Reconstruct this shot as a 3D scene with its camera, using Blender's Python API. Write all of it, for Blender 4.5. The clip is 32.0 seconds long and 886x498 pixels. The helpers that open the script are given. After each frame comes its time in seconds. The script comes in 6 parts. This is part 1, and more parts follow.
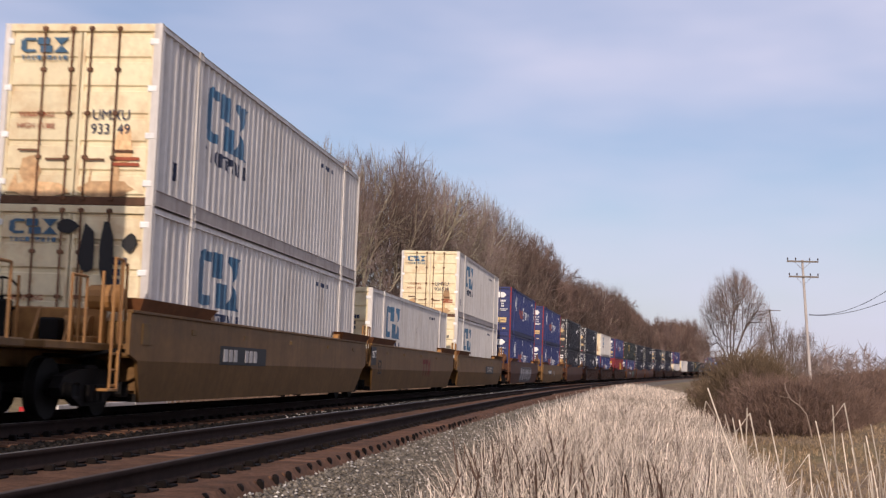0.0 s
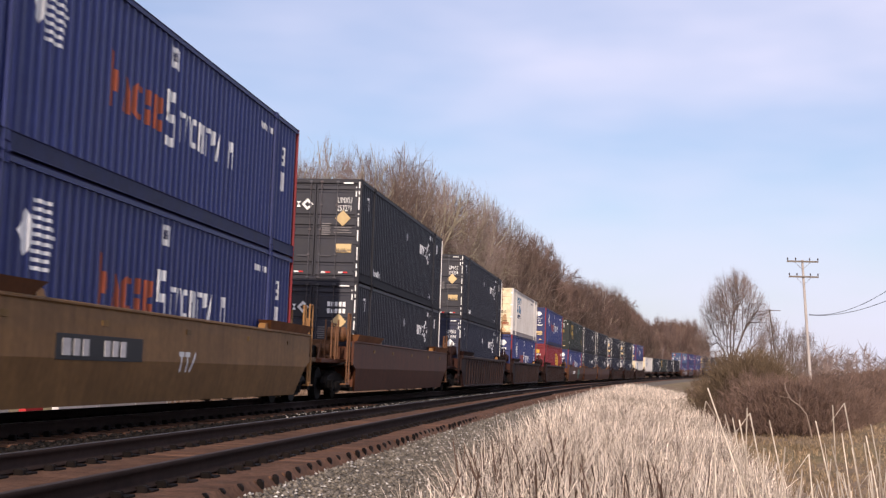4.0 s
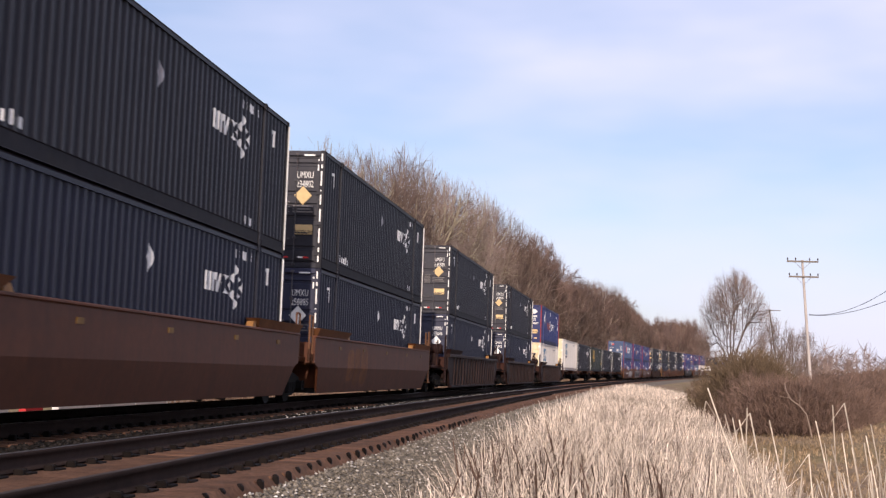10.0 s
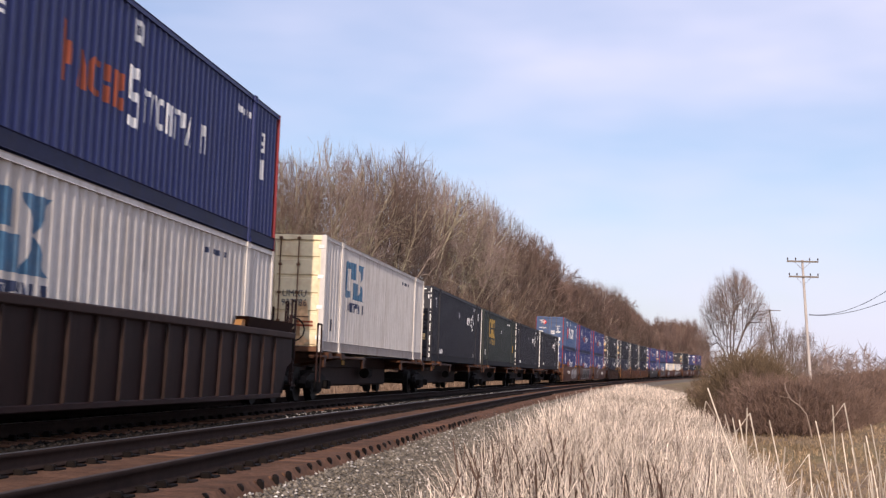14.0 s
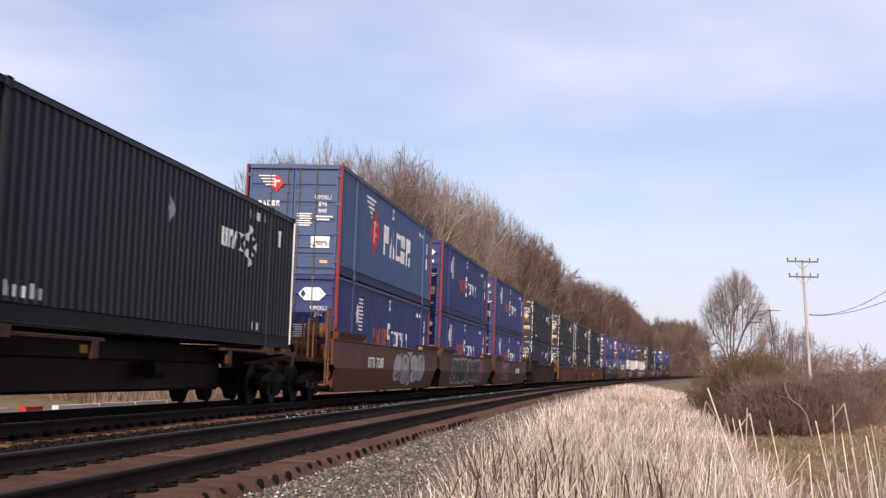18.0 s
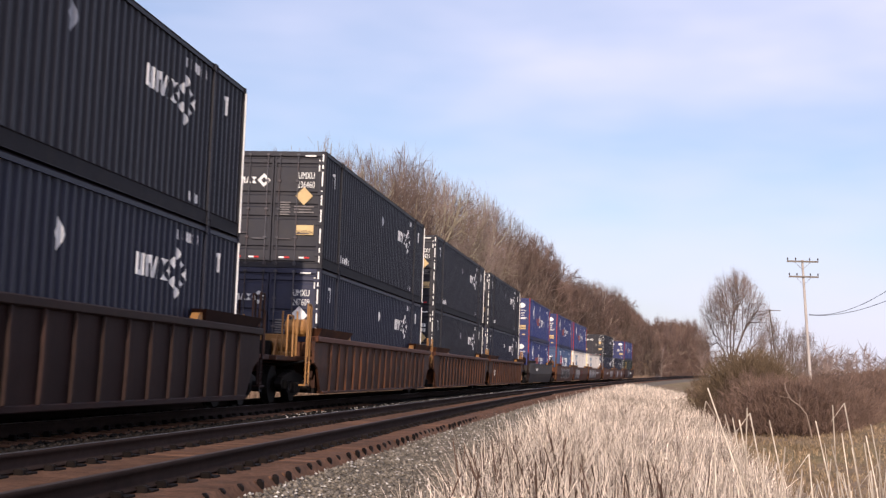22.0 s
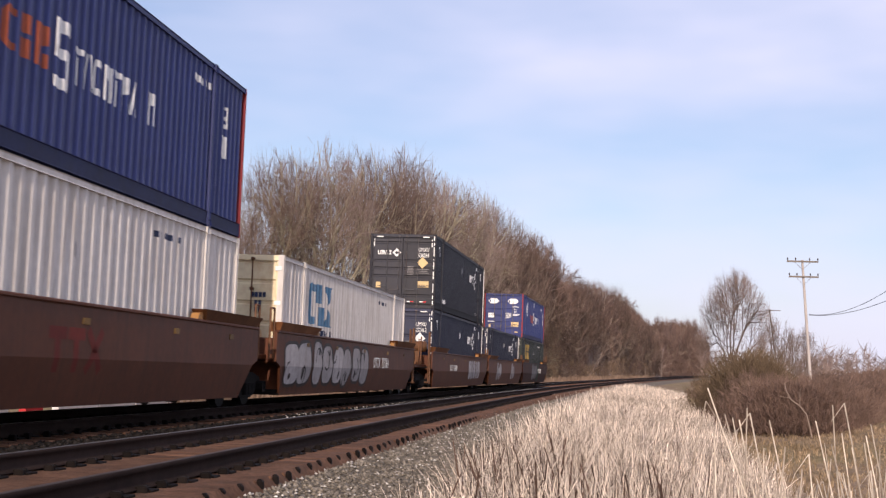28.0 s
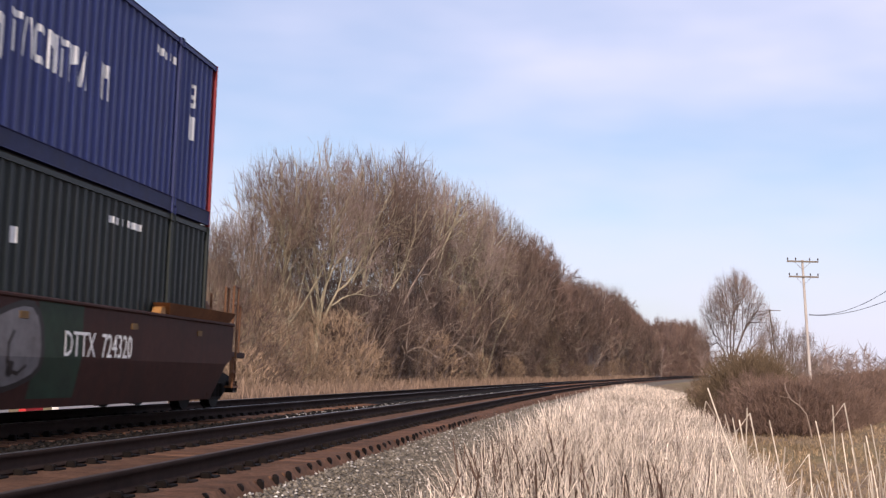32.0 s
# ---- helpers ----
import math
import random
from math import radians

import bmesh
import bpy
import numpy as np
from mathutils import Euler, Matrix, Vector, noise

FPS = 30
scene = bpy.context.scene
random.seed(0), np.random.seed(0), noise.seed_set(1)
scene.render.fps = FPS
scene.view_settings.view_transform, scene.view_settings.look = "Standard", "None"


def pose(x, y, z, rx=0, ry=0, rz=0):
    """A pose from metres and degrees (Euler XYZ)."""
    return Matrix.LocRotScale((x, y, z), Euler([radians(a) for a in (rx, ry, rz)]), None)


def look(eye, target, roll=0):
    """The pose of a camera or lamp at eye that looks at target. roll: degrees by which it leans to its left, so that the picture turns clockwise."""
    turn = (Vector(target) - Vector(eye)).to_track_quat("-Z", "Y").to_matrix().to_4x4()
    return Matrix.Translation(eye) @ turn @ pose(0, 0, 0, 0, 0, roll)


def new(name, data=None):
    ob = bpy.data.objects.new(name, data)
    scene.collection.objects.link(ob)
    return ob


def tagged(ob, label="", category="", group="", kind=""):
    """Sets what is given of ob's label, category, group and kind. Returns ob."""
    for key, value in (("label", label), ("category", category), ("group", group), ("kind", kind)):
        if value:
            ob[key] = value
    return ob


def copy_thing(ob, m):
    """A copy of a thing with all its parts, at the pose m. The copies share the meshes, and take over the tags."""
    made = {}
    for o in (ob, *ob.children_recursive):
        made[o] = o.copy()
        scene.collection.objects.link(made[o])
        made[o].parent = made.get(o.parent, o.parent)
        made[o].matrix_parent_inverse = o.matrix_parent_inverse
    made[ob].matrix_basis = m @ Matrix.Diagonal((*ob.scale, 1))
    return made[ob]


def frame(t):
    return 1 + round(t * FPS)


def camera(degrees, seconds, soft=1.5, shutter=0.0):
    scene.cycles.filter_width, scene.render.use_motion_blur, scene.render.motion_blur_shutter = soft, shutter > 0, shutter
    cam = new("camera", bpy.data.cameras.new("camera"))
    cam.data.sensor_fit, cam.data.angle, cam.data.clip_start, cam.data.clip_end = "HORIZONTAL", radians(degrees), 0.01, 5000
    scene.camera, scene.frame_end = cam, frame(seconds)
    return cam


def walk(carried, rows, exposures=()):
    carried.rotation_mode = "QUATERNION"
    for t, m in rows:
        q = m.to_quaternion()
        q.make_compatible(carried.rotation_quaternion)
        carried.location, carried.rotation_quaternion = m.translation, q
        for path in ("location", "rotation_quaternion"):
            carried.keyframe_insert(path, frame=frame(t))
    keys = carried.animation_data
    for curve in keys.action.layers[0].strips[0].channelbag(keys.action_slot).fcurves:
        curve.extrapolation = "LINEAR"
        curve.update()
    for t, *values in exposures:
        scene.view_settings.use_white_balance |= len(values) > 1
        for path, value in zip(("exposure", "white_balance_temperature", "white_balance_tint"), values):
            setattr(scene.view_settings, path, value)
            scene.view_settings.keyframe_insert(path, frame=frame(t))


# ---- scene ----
EXPO, KELVIN, TINT, SKY, SUN, SUN_SIDE, CLOUD = 0.05, 6300.0, 22.0, 0.125, 3.9, 0.05, (6.6, 6.8, 7.8, 1.0)
# Line of the railway: arc length s runs away from the camera, o is the offset to the left of the camera's own line, z = 0 is the rail top.
CURVE, EASE, RISE = 0.5145e-3, -0.4219e-6, 16.31e-6
NEAR_TRACK, FAR_TRACK = 4.466, 8.312
EYE = Vector((0.0, 0.0, 0.853))

_S = np.arange(-900.0, 3200.0, 1.0)
_K = np.where(_S < 0, CURVE, np.clip(CURVE + EASE * _S, 0.0, None))
_TH = np.cumsum(_K)
_TH -= np.interp(0.0, _S, _TH)
_X = np.cumsum(np.cos(_TH))
_Y = -np.cumsum(np.sin(_TH))
_X -= np.interp(0.0, _S, _X)
_Y -= np.interp(0.0, _S, _Y)


def rise(s):
    s = np.maximum(np.asarray(s, float), 0.0)
    low = RISE * np.minimum(s, 350.0) ** 2
    over = np.maximum(s - 350.0, 0.0)
    return low + 2 * RISE * 350.0 * 150.0 * (1.0 - np.exp(-over / 150.0))


def on_line(s, o, z):
    """Points of the plan (arrays or numbers) as world coordinates."""
    s = np.asarray(s, float)
    t = np.interp(s, _S, _TH)
    return np.stack(np.broadcast_arrays(np.interp(s, _S, _X) + o * np.sin(t), np.interp(s, _S, _Y) + o * np.cos(t), z + rise(s)), -1)


def seat(s, o, z, half=7.0):
    """Pose of a rigid thing on the line: x away from the camera, y left, z up."""
    a, b = Vector(on_line(s - half, o, z)), Vector(on_line(s + half, o, z))
    x = (b - a).normalized()
    y = Vector((0, 0, 1)).cross(x).normalized()
    m = Matrix((x, y, x.cross(y))).transposed().to_4x4()
    m.translation = (a + b) / 2
    return m


# ---- camera ----
cam = camera(37.05, 32.0, soft=1.3, shutter=0.12)
AIM = EYE + Vector((math.cos(radians(5.34)) * math.cos(radians(6.82)), math.cos(radians(5.34)) * math.sin(radians(6.82)), math.sin(radians(5.34))))
VIEW = look(EYE, AIM, roll=2.05)
walk(cam, [(0.0, VIEW), (32.0, VIEW)], exposures=[(t, EXPO + e, KELVIN, TINT) for t, e in ((0.0, -0.33), (2.0, -0.27), (3.0, -0.11), (4.5, -0.04), (6.0, 0.0), (7.0, -0.09), (8.0, 0.0), (10.0, 0.06), (13.0, 0.07), (14.0, 0.0), (18.0, -0.02), (20.0, 0.0), (22.0, 0.04), (23.0, 0.09), (24.0, 0.08), (25.0, 0.06), (28.0, 0.0), (29.0, -0.17), (30.0, 0.03), (31.0, -0.1), (32.0, 0.02))])

# ---- sky and sun ----
SUN_UP = radians(20.5)
world = bpy.data.worlds.new("sky")
scene.world = world
world.use_nodes = True
wn, wl = world.node_tree.nodes, world.node_tree.links
wn.clear()
w_out, w_bg, w_sky = wn.new("ShaderNodeOutputWorld"), wn.new("ShaderNodeBackground"), wn.new("ShaderNodeTexSky")
w_sky.sky_type, w_sky.sun_disc, w_sky.sun_elevation, w_sky.sun_rotation = "NISHITA", False, SUN_UP, radians(-90)
w_sky.air_density, w_sky.dust_density, w_sky.ozone_density = 1.0, 1.2, 2.0
w_tc, w_map, w_noise, w_ramp, w_mix = (wn.new(k) for k in ("ShaderNodeTexCoord", "ShaderNodeMapping", "ShaderNodeTexNoise", "ShaderNodeValToRGB", "ShaderNodeMix"))
w_map.inputs["Scale"].default_value = (1.9, 1.9, 6.5)
w_map.inputs["Location"].default_value = (0.3, 0.9, 0.4)
w_noise.inputs["Scale"].default_value, w_noise.inputs["Detail"].default_value, w_noise.inputs["Roughness"].default_value = 1.2, 4.0, 0.48
w_ramp.color_ramp.elements[0].position, w_ramp.color_ramp.elements[1].position = 0.29, 0.66
w_mix.data_type = "RGBA"
w_mix.inputs["B"].default_value = CLOUD
wl.new(w_tc.outputs["Generated"], w_map.inputs["Vector"])
wl.new(w_map.outputs["Vector"], w_noise.inputs["Vector"])
wl.new(w_noise.outputs["Fac"], w_ramp.inputs["Fac"])
wl.new(w_ramp.outputs["Color"], w_mix.inputs["Factor"])
wl.new(w_sky.outputs["Color"], w_mix.inputs["A"])
wl.new(w_mix.outputs["Result"], w_bg.inputs["Color"])
w_bg.inputs["Strength"].default_value = SKY
wl.new(w_bg.outputs["Background"], w_out.inputs["Surface"])

sun = new("sun", bpy.data.lights.new("sun", "SUN"))
sun.data.energy, sun.data.angle, sun.data.color = SUN, radians(0.6), (1.0, 0.86, 0.66)
sun.matrix_world = look((-80, 0, 60), (-80 + math.cos(SUN_UP), SUN_SIDE, 60 - math.sin(SUN_UP)))


# ---- materials ----
def material(name, color, rough=0.6, metal=0.0, vary=0.12, grain=8.0, bump=0.0, bump_scale=60.0, dirt=None, dirt_amount=0.5, streak=False, island=False, stretch=(1, 1, 1), second=None, second_scale=0.6, spec=0.25):
    m = bpy.data.materials.new(name)
    m.use_nodes = True
    n, l = m.node_tree.nodes, m.node_tree.links
    b = n["Principled BSDF"]
    b.inputs["Roughness"].default_value, b.inputs["Metallic"].default_value, b.inputs["Specular IOR Level"].default_value = rough, metal, spec
    tc, info, add = n.new("ShaderNodeTexCoord"), n.new("ShaderNodeObjectInfo"), n.new("ShaderNodeVectorMath")
    scl = n.new("ShaderNodeVectorMath")
    scl.operation = "SCALE"
    scl.inputs[0].default_value = (37.0, 11.0, 5.0)
    l.new(info.outputs["Random"], scl.inputs["Scale"])
    l.new(tc.outputs["Object"], add.inputs[0])
    l.new(scl.outputs["Vector"], add.inputs[1])
    mp = n.new("ShaderNodeMapping")
    mp.inputs["Scale"].default_value = stretch
    l.new(add.outputs["Vector"], mp.inputs["Vector"])

    def tex(scale, detail=4.0):
        t = n.new("ShaderNodeTexNoise")
        t.inputs["Scale"].default_value, t.inputs["Detail"].default_value = scale, detail
        l.new(mp.outputs["Vector"], t.inputs["Vector"])
        return t

    def mix(fac, a, c, kind="MIX"):
        x = n.new("ShaderNodeMix")
        x.data_type, x.blend_type = "RGBA", kind
        for sock, val in (("Factor", fac), ("A", a), ("B", c)):
            if hasattr(val, "links") or hasattr(val, "is_linked"):
                l.new(val, x.inputs[sock])
            else:
                x.inputs[sock].default_value = val
        return x.outputs["Result"]

    def ramp(src, lo, hi):
        r = n.new("ShaderNodeMapRange")
        r.inputs["From Min"].default_value, r.inputs["From Max"].default_value = lo, hi
        l.new(src, r.inputs["Value"])
        return r.outputs["Result"]

    col = (*color, 1.0)
    fine, broad = tex(grain), tex(grain * 0.13, 3.0)
    if second:
        col = mix(ramp(tex(second_scale, 5.0).outputs["Fac"], 0.42, 0.6), col, (*second, 1.0))
    dark, light = tuple(c * (1 - vary) for c in (1, 1, 1)), tuple(c * (1 + vary) for c in (1, 1, 1))
    tone = mix(ramp(fine.outputs["Fac"], 0.3, 0.7), (*dark, 1), (*light, 1))
    tone2 = mix(ramp(broad.outputs["Fac"], 0.3, 0.7), (*dark, 1), (*light, 1))
    col = mix(1.0, mix(1.0, col, tone, "MULTIPLY"), tone2, "MULTIPLY")
    rnd = info.outputs["Random"]
    if island:
        g = n.new("ShaderNodeNewGeometry")
        rnd = g.outputs["Random Per Island"]
    col = mix(1.0, col, mix(rnd, tuple(1 - 1.6 * vary for _ in range(3)) + (1,), tuple(1 + 1.6 * vary for _ in range(3)) + (1,)), "MULTIPLY")
    if dirt:
        t = n.new("ShaderNodeTexNoise")
        t.inputs["Scale"].default_value, t.inputs["Detail"].default_value, t.inputs["Roughness"].default_value = 1.0, 7.0, 0.65
        dm = n.new("ShaderNodeMapping")
        dm.inputs["Scale"].default_value = (5.0, 5.0, 0.5) if streak else (2.2, 2.2, 2.2)
        l.new(add.outputs["Vector"], dm.inputs["Vector"])
        l.new(dm.outputs["Vector"], t.inputs["Vector"])
        f = ramp(t.outputs["Fac"], 0.46, 0.78)
        k = n.new("ShaderNodeMath")
        k.operation = "MULTIPLY"
        k.inputs[1].default_value = dirt_amount
        l.new(f, k.inputs[0])
        col = mix(k.outputs["Value"], col, (*dirt, 1.0))
    l.new(col, b.inputs["Base Color"])
    if bump:
        bp, bt = n.new("ShaderNodeBump"), tex(bump_scale, 6.0)
        bp.inputs["Strength"].default_value, bp.inputs["Distance"].default_value = bump, 0.02
        l.new(bt.outputs["Fac"], bp.inputs["Height"])
        l.new(bp.outputs["Normal"], b.inputs["Normal"])
    return m


RUST = (0.16, 0.06, 0.025)
M = {
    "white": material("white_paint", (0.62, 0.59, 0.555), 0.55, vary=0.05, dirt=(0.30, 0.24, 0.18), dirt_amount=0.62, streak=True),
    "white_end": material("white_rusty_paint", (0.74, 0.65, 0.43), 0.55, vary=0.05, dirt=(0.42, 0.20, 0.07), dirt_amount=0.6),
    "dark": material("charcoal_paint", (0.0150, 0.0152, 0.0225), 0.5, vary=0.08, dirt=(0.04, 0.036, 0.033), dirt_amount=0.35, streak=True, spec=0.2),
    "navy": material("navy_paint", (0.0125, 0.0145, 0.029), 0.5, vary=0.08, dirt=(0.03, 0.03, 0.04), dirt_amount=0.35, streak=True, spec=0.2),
    "blue": material("blue_paint", (0.026, 0.037, 0.135), 0.5, vary=0.07, dirt=(0.05, 0.05, 0.09), dirt_amount=0.45, streak=True),
    "pacer": material("pale_blue_paint", (0.052, 0.092, 0.195), 0.5, vary=0.07, dirt=(0.09, 0.10, 0.13), dirt_amount=0.4, streak=True),
    "red": material("red_paint", (0.185, 0.018, 0.026), 0.5, vary=0.08, dirt=(0.10, 0.03, 0.03), dirt_amount=0.45, streak=True),
    "green": material("dark_green_paint", (0.02, 0.026, 0.025), 0.5, vary=0.08, dirt=(0.045, 0.036, 0.028), dirt_amount=0.4, streak=True, spec=0.2),
    "red_trim": material("red_trim_paint", (0.21, 0.02, 0.026), 0.5, vary=0.06),
    "mark_white": material("white_marking", (0.78, 0.78, 0.76), 0.5, vary=0.06, dirt=(0.4, 0.38, 0.36), dirt_amount=0.4),
    "mark_blue": material("faded_blue_marking", (0.05, 0.13, 0.22), 0.6, vary=0.15, dirt=(0.3, 0.3, 0.3), dirt_amount=0.35),
    "mark_navy": material("dark_blue_marking", (0.03, 0.04, 0.08), 0.6, vary=0.15),
    "mark_gold": material("gold_marking", (0.42, 0.27, 0.06), 0.5, vary=0.12),
    "mark_orange": material("orange_marking", (0.30, 0.07, 0.032), 0.6, vary=0.1),
    "mark_red": material("red_marking", (0.5, 0.03, 0.03), 0.6, vary=0.1),
    "mark_black": material("black_marking", (0.02, 0.02, 0.022), 0.6, vary=0.1),
    "mark_yellow": material("yellow_marking", (0.55, 0.33, 0.04), 0.55, vary=0.12),
    "rust_stain": material("orange_rust_stain", (0.36, 0.16, 0.06), 0.8, vary=0.25, grain=12, dirt=(0.5, 0.4, 0.28), dirt_amount=0.7),
    "rust_pale": material("pale_rust_bloom", (0.56, 0.37, 0.20), 0.8, vary=0.25, grain=10, dirt=(0.33, 0.15, 0.06), dirt_amount=0.8),
    "bar_dim": material("dull_painted_bar", (0.07, 0.07, 0.08), 0.5, 0.2, vary=0.15, dirt=RUST, dirt_amount=0.3),
    # Door-end copies of the side paints, lightened to carry the sunlight on them.
    "dark_end": material("charcoal_paint_sunlit_end", (0.026, 0.0265, 0.036), 0.5, vary=0.1, dirt=(0.05, 0.042, 0.036), dirt_amount=0.4, spec=0.25),
    "navy_end": material("navy_paint_sunlit_end", (0.030, 0.034, 0.064), 0.5, vary=0.1, dirt=(0.045, 0.042, 0.05), dirt_amount=0.4, spec=0.25),
    "bar_rust": material("rusty_locking_bar", (0.13, 0.065, 0.035), 0.6, 0.1, vary=0.2, dirt=RUST, dirt_amount=0.6),
    "placard": material("tan_placard", (0.62, 0.45, 0.22), 0.4, vary=0.08),
    "steel": material("galvanised_bar", (0.30, 0.30, 0.31), 0.4, 0.6, vary=0.15, dirt=RUST, dirt_amount=0.4),
    "bar_dark": material("painted_bar", (0.10, 0.09, 0.085), 0.5, 0.2, vary=0.15, dirt=RUST, dirt_amount=0.5),
    "mustard": material("weathered_mustard_paint", (0.185, 0.098, 0.034), 0.6, vary=0.12, dirt=(0.06, 0.028, 0.013), dirt_amount=0.55, streak=True, spec=0.2),
    "brown": material("oxide_brown_paint", (0.098, 0.033, 0.0155), 0.6, vary=0.12, dirt=(0.04, 0.018, 0.011), dirt_amount=0.6, streak=True, spec=0.2),
    "oldbrown": material("grimy_oxide_brown_paint", (0.040, 0.0135, 0.009), 0.65, vary=0.14, dirt=(0.022, 0.012, 0.009), dirt_amount=0.65, streak=True, spec=0.15),
    "darkbrown": material("dirty_brown_steel", (0.0175, 0.0074, 0.0066), 0.65, vary=0.16, dirt=(0.035, 0.016, 0.012), dirt_amount=0.7, streak=True, spec=0.12),
    "ochre": material("dirty_ochre_steel", (0.082, 0.031, 0.014), 0.62, second=(0.040, 0.017, 0.011), second_scale=1.1, vary=0.16, dirt=(0.025, 0.014, 0.009), dirt_amount=0.65, streak=True, spec=0.15),
    "greycar": material("dark_grey_paint", (0.024, 0.0185, 0.0175), 0.55, vary=0.12, dirt=(0.035, 0.03, 0.026), dirt_amount=0.5, streak=True, spec=0.2),
    "yellow_rail": material("yellow_handrail_paint", (0.31, 0.155, 0.05), 0.55, vary=0.12, dirt=RUST, dirt_amount=0.6),
    "black_steel": material("greasy_black_steel", (0.006, 0.005, 0.0048), 0.75, 0.0, vary=0.2, dirt=(0.014, 0.009, 0.007), dirt_amount=0.5, spec=0.15),
    "wheel": material("worn_wheel_steel", (0.005, 0.0043, 0.004), 0.7, 0.2, vary=0.15),
    "rail": material("rusty_rail_steel", (0.030, 0.019, 0.0155), 0.95, 0.0, vary=0.15, bump=0.2, spec=0.1),
    "rail_top": material("polished_rail_head", (0.20, 0.185, 0.175), 0.42, 1.0, vary=0.08),
    "rail_dull": material("rust_dulled_rail_head", (0.055, 0.040, 0.034), 0.6, 0.2, vary=0.12, spec=0.15),
    "tie": material("weathered_tie_wood", (0.145, 0.076, 0.047), 0.9, vary=0.22, grain=14, stretch=(1, 0.12, 1), bump=0.6, dirt=(0.05, 0.035, 0.03), dirt_amount=0.5, spec=0.1),
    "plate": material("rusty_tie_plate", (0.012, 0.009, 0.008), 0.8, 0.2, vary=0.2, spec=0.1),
    "ballast": material("ballast_bed", (0.15, 0.128, 0.10), 0.95, vary=0.25, grain=22, bump=1.0, bump_scale=26.0, dirt=(0.11, 0.08, 0.06), dirt_amount=0.5, spec=0.1),
    "track_mud": material("brown_track_fines", (0.205, 0.108, 0.066), 0.95, vary=0.28, grain=18, bump=1.0, bump_scale=24.0, dirt=(0.055, 0.04, 0.033), dirt_amount=0.6, spec=0.1),
    "pebble": material("bright_pebble", (0.50, 0.47, 0.43), 0.85, vary=0.25, grain=30, island=True, spec=0.1),
    "stone": material("ballast_stone", (0.175, 0.152, 0.122), 0.9, vary=0.30, grain=30, island=True, spec=0.1),
    "ground": material("dry_meadow_soil", (0.22, 0.155, 0.10), 0.95, vary=0.2, grain=3.0, second=(0.19, 0.145, 0.075), second_scale=0.12, bump=0.8, bump_scale=9.0, spec=0.1),
    "straw": material("dry_straw", (0.58, 0.495, 0.415), 0.85, vary=0.4, island=True, grain=2.0, spec=0.1),
    "stem": material("dark_dead_stems", (0.085, 0.055, 0.043), 0.9, vary=0.25, island=True, grain=2.0, spec=0.1),
    "reed": material("bleached_reed", (0.60, 0.52, 0.43), 0.85, vary=0.22, grain=22, dirt=(0.16, 0.11, 0.075), dirt_amount=0.8, spec=0.1),
    "weed": material("brown_weeds", (0.215, 0.15, 0.11), 0.9, vary=0.25, island=True, grain=2.0, spec=0.1),
    "turf": material("mown_olive_turf", (0.26, 0.19, 0.118), 0.95, vary=0.25, island=True, grain=2.0, spec=0.1),
    "bark": material("grey_brown_bark", (0.25, 0.195, 0.16), 0.9, vary=0.2, grain=6, bump=0.7, bump_scale=20, stretch=(1, 1, 0.25), spec=0.1),
    "bark_dark": material("dark_grey_bark", (0.13, 0.105, 0.095), 0.9, vary=0.2, grain=6, stretch=(1, 1, 0.25), spec=0.1),
    "bark_pale": material("pale_mossy_bark", (0.36, 0.31, 0.22), 0.9, vary=0.2, grain=6, bump=0.7, bump_scale=20, stretch=(1, 1, 0.25), spec=0.1),
    "twig": material("grey_brown_twigs", (0.285, 0.215, 0.185), 0.9, vary=0.2, island=True, grain=1.0, spec=0.1),
    "twig_dim": material("dark_brown_undergrowth_twigs", (0.165, 0.116, 0.092), 0.9, vary=0.22, island=True, grain=1.0, spec=0.1),
    "twig_bank": material("dull_mauve_brown_twigs", (0.18, 0.12, 0.094), 0.9, vary=0.2, island=True, grain=1.0, spec=0.1),
    "twig_red": material("reddish_brown_twigs", (0.18, 0.122, 0.10), 0.9, vary=0.2, island=True, grain=1.0, spec=0.1),
    "twig_tan": material("tan_brush_twigs", (0.29, 0.205, 0.14), 0.9, vary=0.25, island=True, grain=1.0, spec=0.1),
    "twig_olive": material("olive_brush_twigs", (0.14, 0.10, 0.063), 0.9, vary=0.2, island=True, grain=1.0, spec=0.1),
    "twig_bush": material("brown_bush_twigs", (0.14, 0.098, 0.08), 0.9, vary=0.2, island=True, grain=1.0, spec=0.1),
    "pole": material("bleached_pole_wood", (0.40, 0.36, 0.335), 0.85, vary=0.12, grain=10, stretch=(1, 1, 0.1), bump=0.4),
    "arm": material("grey_crossarm_wood", (0.14, 0.12, 0.10), 0.85, vary=0.15),
    "insulator": material("brown_glazed_insulator", (0.05, 0.035, 0.03), 0.3),
    "wire": material("black_cable", (0.03, 0.03, 0.032), 0.6),
    "spray_pale": material("pale_sprayed_paint", (0.37, 0.345, 0.335), 0.75, vary=0.12, dirt=(0.16, 0.12, 0.10), dirt_amount=0.5, streak=True),
    "faded_yellow": material("faded_yellow_reflector", (0.16, 0.085, 0.018), 0.6, vary=0.2, dirt=(0.07, 0.04, 0.02), dirt_amount=0.6),
    "brown_rail": material("rusty_brown_handrail", (0.13, 0.058, 0.025), 0.6, vary=0.15, dirt=RUST, dirt_amount=0.6),
    "cap_tan": material("faded_tan_brown_paint", (0.15, 0.062, 0.026), 0.65, vary=0.15, dirt=(0.05, 0.024, 0.014), dirt_amount=0.6, spec=0.15),
